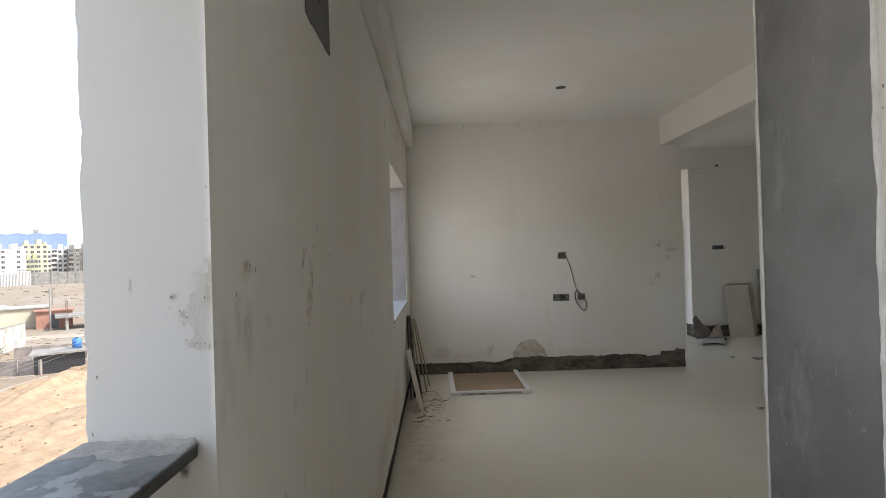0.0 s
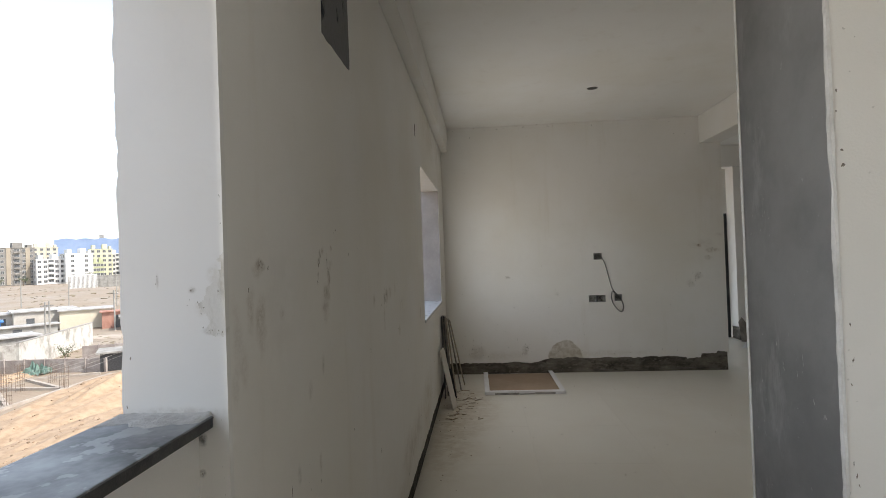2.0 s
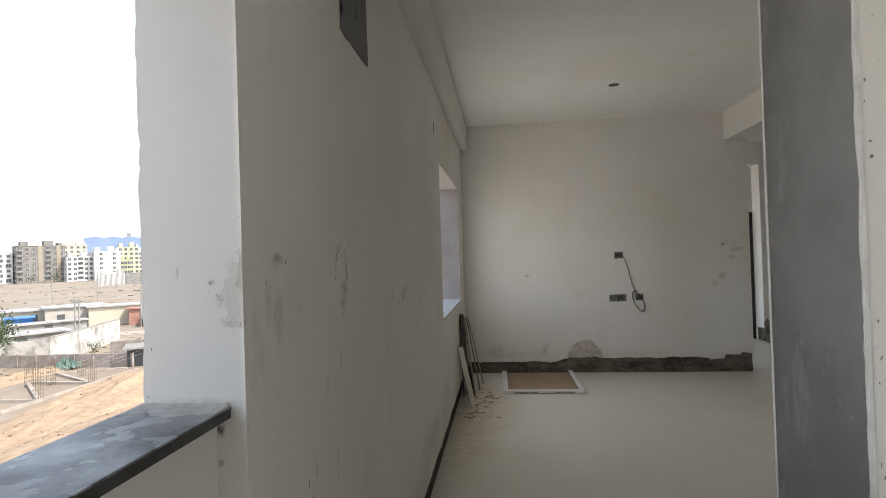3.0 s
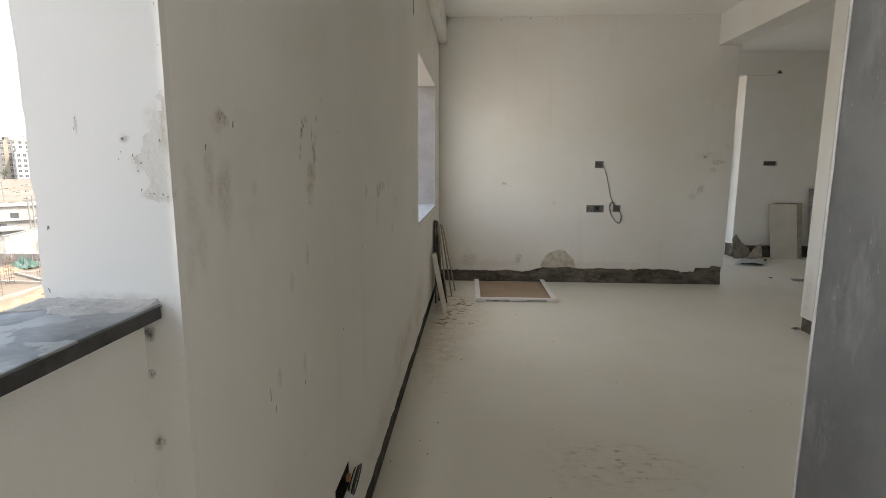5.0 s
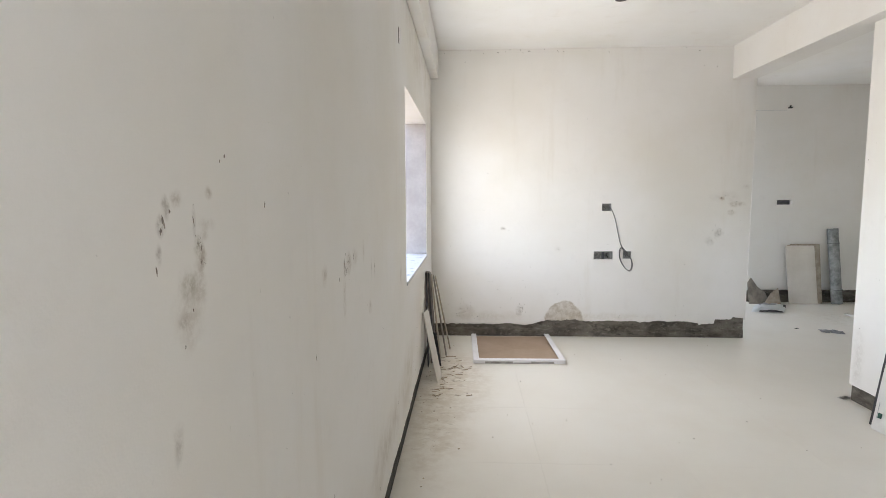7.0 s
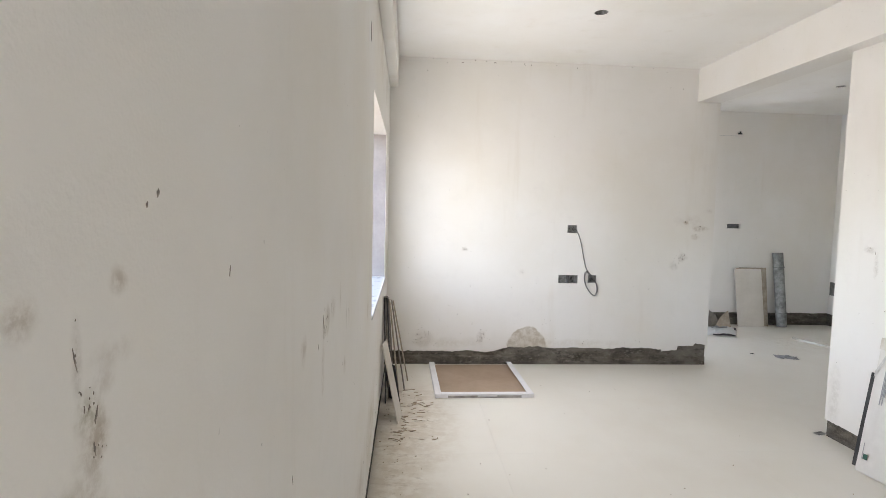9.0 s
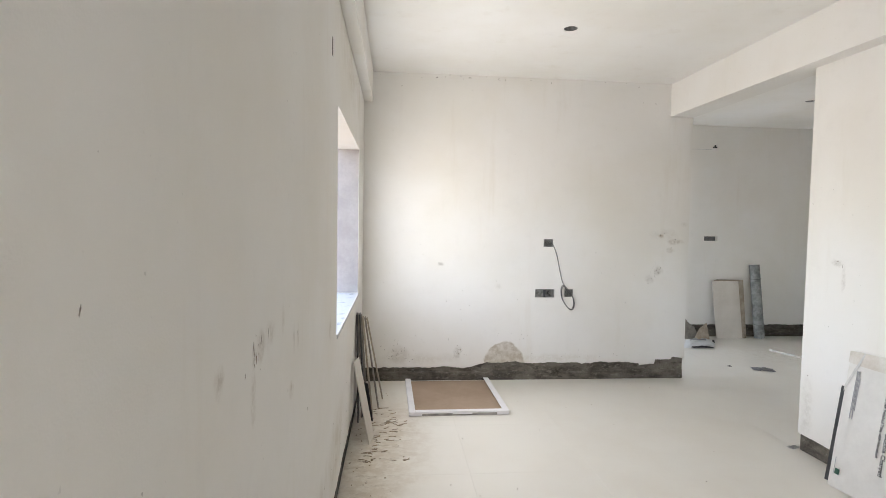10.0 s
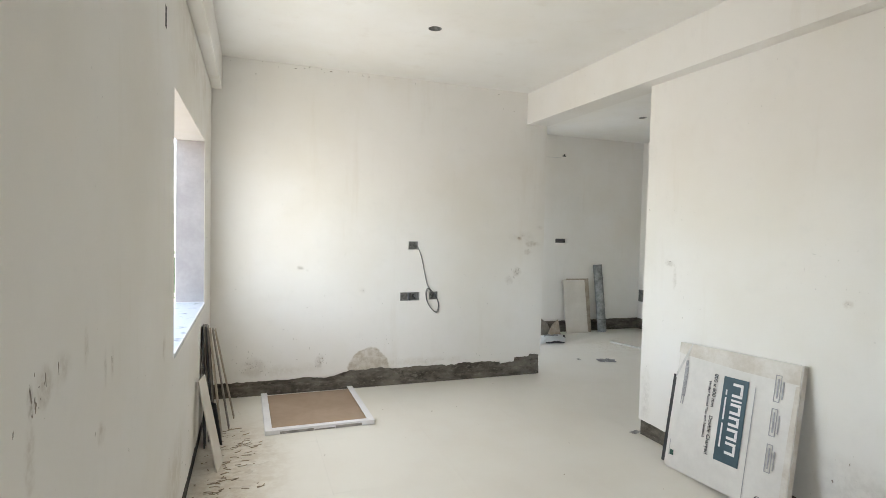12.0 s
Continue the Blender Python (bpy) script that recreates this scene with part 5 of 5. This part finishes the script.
M_PANE = mottled("dark_window_glass", (0.06, 0.065, 0.07), (0.12, 0.125, 0.13), 0.8, 0.25, 0.02)
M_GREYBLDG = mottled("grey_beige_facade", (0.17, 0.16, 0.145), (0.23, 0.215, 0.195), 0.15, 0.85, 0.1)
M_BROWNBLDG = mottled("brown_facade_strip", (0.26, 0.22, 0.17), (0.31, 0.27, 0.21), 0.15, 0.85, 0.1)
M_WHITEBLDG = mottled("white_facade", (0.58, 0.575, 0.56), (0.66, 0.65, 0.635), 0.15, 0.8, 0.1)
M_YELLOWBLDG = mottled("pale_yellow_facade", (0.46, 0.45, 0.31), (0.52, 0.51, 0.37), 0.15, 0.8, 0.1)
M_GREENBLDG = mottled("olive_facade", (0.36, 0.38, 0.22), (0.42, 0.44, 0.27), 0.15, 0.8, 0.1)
M_BLUEROOF = mottled("blue_hall_roof", (0.17, 0.24, 0.38), (0.22, 0.29, 0.43), 0.05, 0.5, 0.05)
M_BARK = mottled("bark", (0.09, 0.065, 0.045), (0.16, 0.12, 0.085), 8, 0.95, 0.5, (1, 1, 0.2))
M_LEAF = mottled("leaves", (0.04, 0.06, 0.025), (0.07, 0.10, 0.04), 1.5, 0.6, 0.1)
M_TARP = mottled("green_tarpaulin", (0.20, 0.32, 0.27), (0.28, 0.40, 0.34), 2, 0.6, 0.1)

bm = bmesh.new()
bmesh.ops.create_grid(bm, x_segments=60, y_segments=60, size=3200, matrix=Matrix.Translation((0, 0, GROUND)))
ground = setting("ground", bm, M_SOIL, "dry sandy open land of a building site", "ground")


def mound(name, centre, rx, ry, height, seed, material, label):
    bm = bmesh.new()
    g = {}
    n = 56
    for i in range(n + 1):
        for j in range(n + 1):
            u, v = 2 * i / n - 1, 2 * j / n - 1
            r = math.hypot(u, v)
            fall = max(0.0, 1 - r) ** 0.8
            h = height * fall * (0.75 + 0.55 * noise.noise((u * 2.3, v * 2.3, seed)) + 0.2 * noise.noise((u * 8, v * 8, seed)) + 0.08 * noise.noise((u * 22, v * 22, seed)))
            g[i, j] = bm.verts.new((u * rx, v * ry, max(h, 0) - (0.05 if r > 0.97 else 0)))
    for i in range(n):
        for j in range(n):
            bm.faces.new((g[i, j], g[i + 1, j], g[i + 1, j + 1], g[i, j + 1]))
    tops = [v.co.copy() for v in bm.verts if v.co.z > 0.04]
    bank = thing(name, Matrix.Translation(centre) @ pose(0, 0, 0, 0, 0, 92), label, "sand bank", "sand banks on the site")
    part("sand_body", bm, material, bank, smooth=True)
    rng = random.Random(seed)
    clods = bmesh.new()
    for k in range(260):
        p = rng.choice(tops) + Vector((rng.uniform(-0.3, 0.3), rng.uniform(-0.1, 0.1), 0))
        r = 0.03 + 0.09 * rng.random() ** 3
        made = bmesh.ops.create_icosphere(clods, subdivisions=1, radius=r, matrix=Matrix.Translation(p) @ Matrix.Diagonal((rng.uniform(1, 1.8), 1, 0.7, 1)))["verts"]
        for v in made:
            v.co += Vector([rng.uniform(-0.25, 0.25) * r for _ in range(3)])
    tagged(part("clods", clods, M_CLOD, bank, "loose clods and stones"), kind="stuff")


mound("sand_bank", Vector((-27.5, 40, GROUND)), 17, 4.2, 1.7, 2.0, M_SAND, "long heap of orange excavated sand")
mound("sand_bank", Vector((-21.5, 27, GROUND)), 10, 4.5, 0.9, 5.0, M_SAND, "low heap of orange sand and rubble")
mound("sand_bank", Vector((-27.0, 44, GROUND)), 6, 4, 2.4, 8.0, M_SAND, "heap of orange excavated sand")
mound("sand_bank", Vector((-41, 42, GROUND)), 8, 1.6, 0.7, 9.0, M_SAND, "low bank of orange sand")


def bar_between(a, b, width, height, lift=0.0):
    a, b = Vector(a), Vector(b)
    d = b - a
    turn = pose(0, 0, 0, 0, 0, math.degrees(math.atan2(d.y, d.x)))
    return boxed(0, d.xy.length, -width / 2, width / 2, lift, lift + height, m=Matrix.Translation(a) @ turn)


def low_wall(name, a, b, height, thick, panels, material, label, category):
    """A wall of panels between posts."""
    a, b = Vector(a), Vector(b)
    d = (b - a) / panels
    w = thing(name, Matrix.Translation(a), label, category)
    for k in range(panels):
        part("panel", bar_between(d * k, d * (k + 0.97), thick, height * random.uniform(0.95, 1.0)), material, w)
        part("post", bar_between(d * (k + 0.965), d * (k + 1.0), thick * 2.2, height * 1.05), material, w)
    return w


random.seed(4)
low_wall("compound_wall", out(32.5, 300), out(39.6, 305), 5.6, 0.3, 12, M_CONC, "long grey compound wall across the open field", "wall")
rail = thing("railing", out(37.5, 299, GROUND + 0.02), "tall white upright railing before the compound wall", "railing")
for k in range(22):
    p = out(37.5 + 0.095 * k, 299) - out(37.5, 299)
    part("slat", boxed(p.x - 0.11, p.x + 0.11, p.y - 0.1, p.y + 0.1, 0, 6.4), M_WHITEBLDG, rail)
part("top_bar", bar_between((0, 0, 0), out(37.5 + 0.095 * 21, 299) - out(37.5, 299), 0.2, 0.25, 6.1), M_WHITEBLDG, rail)
low_wall("precast_fence", out(46.5, 66), out(36.9, 57), 1.25, 0.12, 7, M_PRECAST, "grey-brown precast panel fence round the plot", "fence")
low_wall("precast_fence", out(38.7, 66), out(33.6, 64), 1.5, 0.12, 4, M_PRECAST, "grey-brown precast panel fence", "fence")
lime = thing("boundary_wall", out(43.2, 64), "white limewashed wall with dark water stains", "wall")
reach = out(38.0, 79) - out(43.2, 64)
part("wall", bar_between((0, 0, 0), reach, 0.25, 2.6), M_LIMEWALL, lime)
part("coping", bar_between((0, 0, 0), reach, 0.34, 0.09, 2.602), M_CONC, lime)
low_wall("boundary_wall", out(49, 74), out(42.7, 72), 1.6, 0.25, 2, M_LIMEWALL, "low stained wall beside sheds", "wall")

road = setting("road", bar_between(out(33.3, 84), out(49, 92), 4.5, 0.06), mottled("dusty_road", (0.30, 0.25, 0.20), (0.38, 0.33, 0.27), 0.4, 0.95, 0.2), "dusty pale track between plots", "road")


def shed(name, az, d, width, depth, height, wall, roof, label, doors=1, turn=0.0):
    s = thing(name, Matrix.Translation(out(az, d)) @ pose(0, 0, 0, 0, 0, az + turn), label, "shed", "sheds by the track")
    part("wall", boxed(-width / 2, width / 2, 0, depth, 0, height), wall, s)
    part("roof", boxed(-width / 2 - 0.3, width / 2 + 0.3, -0.4, depth + 0.3, height + 0.002, height + 0.16), roof, s, "flat pale sheet roof")
    for k in range(doors):
        x = -width / 2 + width * (k + 0.5) / doors
        part("doorway", boxed(x - 0.5, x + 0.5, -0.06, 0.0, 0.0 if k % 2 == 0 else 1.0, min(height - 0.3, 2.0)), M_PANE, s)
    return s


shed("cream_shed", 38.3, 100, 7, 5, 2.9, M_CREAMWALL, M_ROOFSHEET, "low cream rendered shed with a flat roof", 0)
shed("white_shed", 41.2, 103, 8, 6, 3.0, M_SHEDWALL, M_ROOFSHEET, "low off-white shed with a flat roof", 2, 6)
shed("white_shed", 44.2, 106, 9, 6, 2.6, M_SHEDWALL, M_ROOFSHEET, "low off-white shed with dark doors", 3, -5)
shed("grey_shed", 43.2, 92, 9, 2, 1.7, M_CONC, M_ROOFSHEET, "low grey shed wall by the track", 1, 8)
shed("blue_shed", 45.2, 97, 3.2, 3, 2.2, M_BLUE, M_BLUE, "small shed clad in bright blue sheet", 0)
shed("red_shed", 35.9, 97, 4.4, 2.5, 2.5, M_BRICKRED, M_BRICKRED, "small rusty red sheet shed", 1)
shed("tin_shed", 45.0, 78, 9, 4, 1.7, M_CONC, M_ROOFSHEET, "low shed with rusty tin roof", 1, 10)
shed("dark_shed", 35.6, 57, 3.6, 2.5, 1.65, M_TILE_DARK, M_CONC, "low shed wrapped in black sheet", 0, -3)
barrel_spots = (34.35,)
for k, az in enumerate(barrel_spots):
    b = thing("water_barrel", out(az, 58.2, GROUND + 1.81), "blue plastic water barrel on a shed roof", "barrel")
    bm = bmesh.new()
    bmesh.ops.create_cone(bm, segments=18, radius1=0.36, radius2=0.36, depth=0.9, cap_ends=True, matrix=Matrix.Translation((0, 0, 0.45)))
    bmesh.ops.bevel(bm, geom=[q for q in bm.edges if abs(q.verts[0].co.z - q.verts[1].co.z) < 0.01], offset=0.05, segments=2, affect="EDGES")
    part("drum", bm, M_BLUE, b, smooth=True)
    part("rim", tube([(0.37 * math.cos(q), 0.37 * math.sin(q), 0.6) for q in (2 * math.pi * i / 18 for i in range(19))], 0.02, 5), M_BLUE, b)
    bm = bmesh.new()
    bmesh.ops.create_cone(bm, segments=12, radius1=0.12, radius2=0.1, depth=0.06, cap_ends=True, matrix=Matrix.Translation((0, 0, 0.93)))
    part("cap", bm, M_BLACK, b)

# a half-built frame of columns and slab
frame_house = thing("unfinished_house", Matrix.Translation(out(33.4, 92)) @ pose(0, 0, 0, 0, 0, 36), "half-built concrete frame with bare bars on top", "building")
part("slab", boxed(-4, 4, 0, 6, 1.75, 2.05), M_CONC, frame_house)
for x in (-2.6, 0.0, 2.6):
    for y in (0.5, 5.5):
        part("column", boxed(x - 0.18, x + 0.18, y - 0.18, y + 0.18, 0, 1.748), M_CONC, frame_house)
        for k in range(4):
            part("bar", tube([(x + 0.1 * (k % 2 * 2 - 1), y + 0.1 * (k // 2 * 2 - 1), 2.05), (x + 0.1 * (k % 2 * 2 - 1) + 0.03, y + 0.1 * (k // 2 * 2 - 1), 4.1)], 0.03, 5), M_RUST, frame_house)


def rebar_cage(az, d, height, group="rebar cages of the new plot"):
    c = thing("rebar_cage", out(az, d), "upright rusty rebar cage of a future column", "rebar cage", group)
    for x in (-0.2, 0, 0.2):
        for y in (-0.2, 0.2):
            part("bar", tube([(x, y, 0), (x * 1.05, y, height * 0.6), (x * 1.2 + 0.03, y, height)], 0.013, 5), M_RUST, c)
    for k in range(int(height / 0.3)):
        z = 0.2 + 0.3 * k
        part("stirrup", tube([(-0.22, -0.22, z), (0.22, -0.22, z), (0.22, 0.22, z), (-0.22, 0.22, z), (-0.22, -0.22, z)], 0.008, 4), M_RUST, c)


for az, d, h in ((44.0, 47.5, 2.5), (40.1, 51, 2.0), (43.1, 53, 2.2), (44.6, 53.5, 2.0), (40.9, 55.0, 1.6)):
    rebar_cage(az, d, h)

plinth = thing("plinth_beams", out(42, 50), "low concrete plinth beams laid out for a new house", "foundation")
base = out(42, 50)
for a, b in (((46.5, 49), (44.2, 47.4)), ((44.6, 55), (40.3, 51.2)), ((46.6, 45), (36.6, 55)), ((44.0, 47.4), (44.7, 55)), ((40.2, 51.1), (42.6, 57.5)), ((42.8, 57.6), (37.4, 57.0 - 1.0))):
    part("beam", bar_between(out(*a) - base, out(*b) - base, 0.28, 0.2), M_BEAM, plinth)
crumpled("tarpaulin", (2.2, 1.5), 31.0, 1.6, M_TARP, Matrix.Translation(out(42.0, 60.5)) @ pose(0, 0, 0), "heap of green tarpaulin by the fence", "tarpaulin")


def pole(az, d, height):
    p = thing("utility_pole", out(az, d), "thin grey utility pole in the field", "pole", "poles in the field")
    part("shaft", tube([(0, 0, 0), (0, 0, height)], 0.11, 8), M_CONC, p)
    part("crossarm", boxed(-0.7, 0.7, -0.05, 0.05, height - 0.6, height - 0.5), M_CONC, p)


for az, d, h in ((42.9, 170, 7), (41.0, 88, 5.2), (39.6, 165, 6.5), (36.0, 150, 7), (36.2, 93, 6.0), (41.3, 90, 5.0)):
    pole(az, d, h)
wires = thing("overhead_wires", out(46, 38, GROUND), "thin pale overhead wires", "wires")
base = out(46, 38)
for k in range(4):
    pts = [out(46 - 14 * q / 12, 40 + 12 * q / 12, GROUND + 2.2 + 0.28 * k + 0.9 * q / 12 - 0.5 * math.sin(math.pi * q / 12)) - base for q in range(13)]
    part("wire", tube(pts, 0.009, 4), M_CONC, wires)


# ---- far buildings ----
def window_mesh(w, h):
    """A framed window of two recessed panes, in one closed shell."""
    bm = bmesh.new()
    xs = (-w / 2 - 0.14, -w / 2, -0.05, 0.05, w / 2, w / 2 + 0.14)
    zs = (-0.2, 0, h, h + 0.12)
    at = {}

    def vert(i, j, y):
        if (i, j, y) not in at:
            at[i, j, y] = bm.verts.new((xs[i], y, zs[j]))
        return at[i, j, y]

    for i in range(5):
        for j in range(3):
            corners = ((i, j), (i + 1, j), (i + 1, j + 1), (i, j + 1))
            pane = j == 1 and i in (1, 3)
            bm.faces.new([vert(*c, -0.12 if pane else -0.25) for c in corners]).material_index = 0 if pane else 1
            if pane:
                for c, d in zip(corners, corners[1:] + corners[:1]):
                    bm.faces.new((vert(*c, -0.25), vert(*d, -0.25), vert(*d, -0.12), vert(*c, -0.12))).material_index = 1
    edge = [(i, 0) for i in range(5)] + [(5, j) for j in range(3)] + [(i, 3) for i in range(5, 0, -1)] + [(0, j) for j in range(3, 0, -1)]
    for c, d in zip(edge, edge[1:] + edge[:1]):
        bm.faces.new((vert(*c, -0.25), vert(*d, -0.25), vert(*d, 0.02), vert(*c, 0.02))).material_index = 1
    bmesh.ops.recalc_face_normals(bm, faces=bm.faces[:])
    return mesh("window", bm, M_PANE, M_ROOFSHEET)


WINDOW, WIDE = window_mesh(1.6, 1.5), window_mesh(2.6, 1.9)


def apartments(az, d, width, depth, floors, columns, wall, label, turn=0.0, storey=3.1, strip=None, balconies=(), wide=False, base=0.0):
    b = thing("apartment_building", Matrix.Translation(out(az, d)) @ pose(0, 0, base, 0, 0, az + turn), label, "building", "apartment blocks beyond the field")
    h = floors * storey
    part("wall", boxed(-width / 2, width / 2, 0, depth, 0, h), wall, b)
    part("roof", boxed(-width / 2 - 0.3, width / 2 + 0.3, -0.3, depth + 0.3, h + 0.002, h + 0.4), wall, b)
    for x0, w, hh in ((-0.32, 0.16, 2.6), (0.18, 0.2, 3.2), (0.42, 0.1, 1.8)):
        part("roof_room", boxed(width * x0 - width * w / 2, width * x0 + width * w / 2, depth * 0.2, depth * 0.7, h + 0.402, h + 0.4 + hh), wall, b)
    if strip:
        for x in (-0.02, 0.36):
            part("facade_strip", boxed(width * x - 1.1, width * x + 1.1, -0.35, -0.002, 0.5, h + 0.3), strip, b)
    for f in range(floors):
        for c in range(columns):
            x = -width / 2 + width * (c + 0.5) / columns
            if c in balconies:
                bal = part("balcony", boxed(x - 1.5, x + 1.5, -1.3, -0.002, f * storey + 0.1, f * storey + 0.3), wall, b)
                part("balustrade", boxed(x - 1.5, x + 1.5, -1.3, -1.2, f * storey + 0.3, f * storey + 1.25), wall, bal)
                piece("window", WIDE, b, pose(x, -0.02, f * storey + 0.9))
            else:
                piece("window", WIDE if wide and (c + f) % 3 == 0 else WINDOW, b, pose(x, -0.02, f * storey + 1.0))
    for sx in (-1, 1):
        for f in range(floors):
            for y in (0.3, 0.7):
                piece("window", WINDOW, b, pose(sx * width / 2, depth * y, f * storey + 1.0, 0, 0, sx * 90))


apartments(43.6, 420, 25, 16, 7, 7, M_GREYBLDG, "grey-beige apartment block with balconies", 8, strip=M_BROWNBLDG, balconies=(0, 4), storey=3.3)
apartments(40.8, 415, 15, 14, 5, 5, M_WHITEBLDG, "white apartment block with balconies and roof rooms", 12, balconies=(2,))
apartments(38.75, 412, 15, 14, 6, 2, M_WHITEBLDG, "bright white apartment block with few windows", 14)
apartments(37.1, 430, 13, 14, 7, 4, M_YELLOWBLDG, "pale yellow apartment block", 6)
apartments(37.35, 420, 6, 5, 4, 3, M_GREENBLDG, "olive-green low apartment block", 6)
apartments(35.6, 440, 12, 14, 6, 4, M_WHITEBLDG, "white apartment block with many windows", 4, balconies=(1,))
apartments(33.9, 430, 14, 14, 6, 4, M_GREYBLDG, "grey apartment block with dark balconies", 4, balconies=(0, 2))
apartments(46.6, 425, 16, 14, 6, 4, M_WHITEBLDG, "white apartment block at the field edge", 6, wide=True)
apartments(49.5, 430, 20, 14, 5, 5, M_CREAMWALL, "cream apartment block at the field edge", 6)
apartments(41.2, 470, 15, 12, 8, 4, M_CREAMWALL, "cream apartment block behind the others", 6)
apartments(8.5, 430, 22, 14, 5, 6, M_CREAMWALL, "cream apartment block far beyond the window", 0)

hall = thing("hall", Matrix.Translation(out(37.6, 620)) @ pose(0, 0, 0, 0, 0, 37.6), "long blue-roofed hall behind the apartments", "building")
part("wall", boxed(-32, 30, 0, 40, 0, 37), M_BLUEROOF, hall)
for k in range(4):
    x = -30 + 15 * k
    arc = [(x + 15 * q / 12, 37 + 1.3 * math.sin(math.pi * q / 12)) for q in range(13)]
    bm = prism([*arc, (x + 15, 36.9), (x, 36.9)], 0, 40)
    bm.transform(Matrix(((1, 0, 0, 0), (0, 0, 1, 0), (0, 1, 0, 0), (0, 0, 0, 1))))
    part("roof", bm, M_BLUEROOF, hall, "curved blue sheet roof")
part("water_tank", boxed(4, 8, 5, 9, 38, 42), M_CONC, hall)


# ---- trees ----
def tree(place, height, seed, label, spread=0.5, leaves=3200):
    rng = random.Random(seed)
    t = thing("tree", Matrix.Translation(place), label, "tree")
    fork = height * 0.35
    limbs = [([(0, 0, 0), (0.05 * height * rng.uniform(-1, 1), 0, fork * 0.6), (0, 0.03 * height, fork)], 0.03 * height)]
    tips = []
    for k in range(7):
        a = 2 * math.pi * k / 7 + rng.uniform(-0.4, 0.4)
        reach = height * spread * rng.uniform(0.5, 1.0)
        end = (reach * math.cos(a), reach * math.sin(a), height * rng.uniform(0.6, 0.95))
        limbs.append(([(0, 0.03 * height, fork), (end[0] * 0.5, end[1] * 0.5, (fork + end[2]) * 0.55), end], 0.012 * height))
        tips += [end, (end[0] * 0.6, end[1] * 0.6, end[2] * 0.8)]
    me = bmesh.new()
    for pts, r in limbs:
        sub = tube(spline(pts, 4), r, 6)
        tmp = bpy.data.meshes.new("limb")
        sub.to_mesh(tmp)
        me.from_mesh(tmp)
        bpy.data.meshes.remove(tmp)
        sub.free()
    part("trunk", me, M_BARK, t)
    crown = bmesh.new()
    for k in range(leaves):
        c = rng.choice(tips)
        p = Vector(c) + Vector([rng.gauss(0, 0.11 * height) for _ in range(3)])
        size = height * rng.uniform(0.02, 0.04)
        m = Matrix.Translation(p) @ Euler([rng.uniform(0, 6.28) for _ in range(3)]).to_matrix().to_4x4()
        vs = [crown.verts.new(m @ Vector(q)) for q in ((-size, 0, 0), (0, -size * 0.45, size * 0.1), (size, 0, 0), (0, size * 0.45, size * 0.1))]
        crown.faces.new(vs)
    part("crown", crown, M_LEAF, t)


tree(out(48.0, 62), 5.5, 1, "leafy green tree beside the sheds", 0.4)
tree(out(40.0, 66), 1.7, 2, "small dusty bush by the stained wall", 0.45, 500)
tree(out(8.6, 60), 6.5, 3, "leafy green tree beyond the window", 0.5)
tree(out(37.9, 405), 7.0, 6, "green tree at the foot of the apartment blocks", 0.5, 500)
tree(out(42.7, 400), 6.0, 7, "green tree at the foot of the apartment blocks", 0.5, 500)
tree(out(44.3, 395), 5.0, 8, "green tree at the foot of the apartment blocks", 0.5, 500)


# ---- scrub and rubble over the field ----
def scrub():
    rng = random.Random(21)
    bm = bmesh.new()
    for k in range(520):
        az, d = rng.uniform(31, 52), rng.choice((rng.uniform(108, 200), rng.uniform(60, 90), rng.uniform(215, 400)))
        r = rng.uniform(0.2, 0.6) * (0.5 if d < 100 else 1.0)
        p = out(az, d)
        m = Matrix.Translation(p) @ pose(0, 0, 0, 0, 0, rng.uniform(0, 360)) @ Matrix.Diagonal((rng.uniform(1, 2.6), 1, rng.uniform(0.3, 0.7), 1))
        made = bmesh.ops.create_icosphere(bm, subdivisions=1, radius=r, matrix=m)["verts"]
        for v in made:
            v.co += Vector([rng.uniform(-0.2, 0.2) * r for _ in range(3)])
    tagged(new("scrub", mesh("scrub", bm, mottled("dry_scrub", (0.12, 0.10, 0.06), (0.24, 0.20, 0.14), 0.6, 0.95, 0.3))), "dry brown scrub and rubble strewn over the field", "scrub", kind="stuff")


scrub()
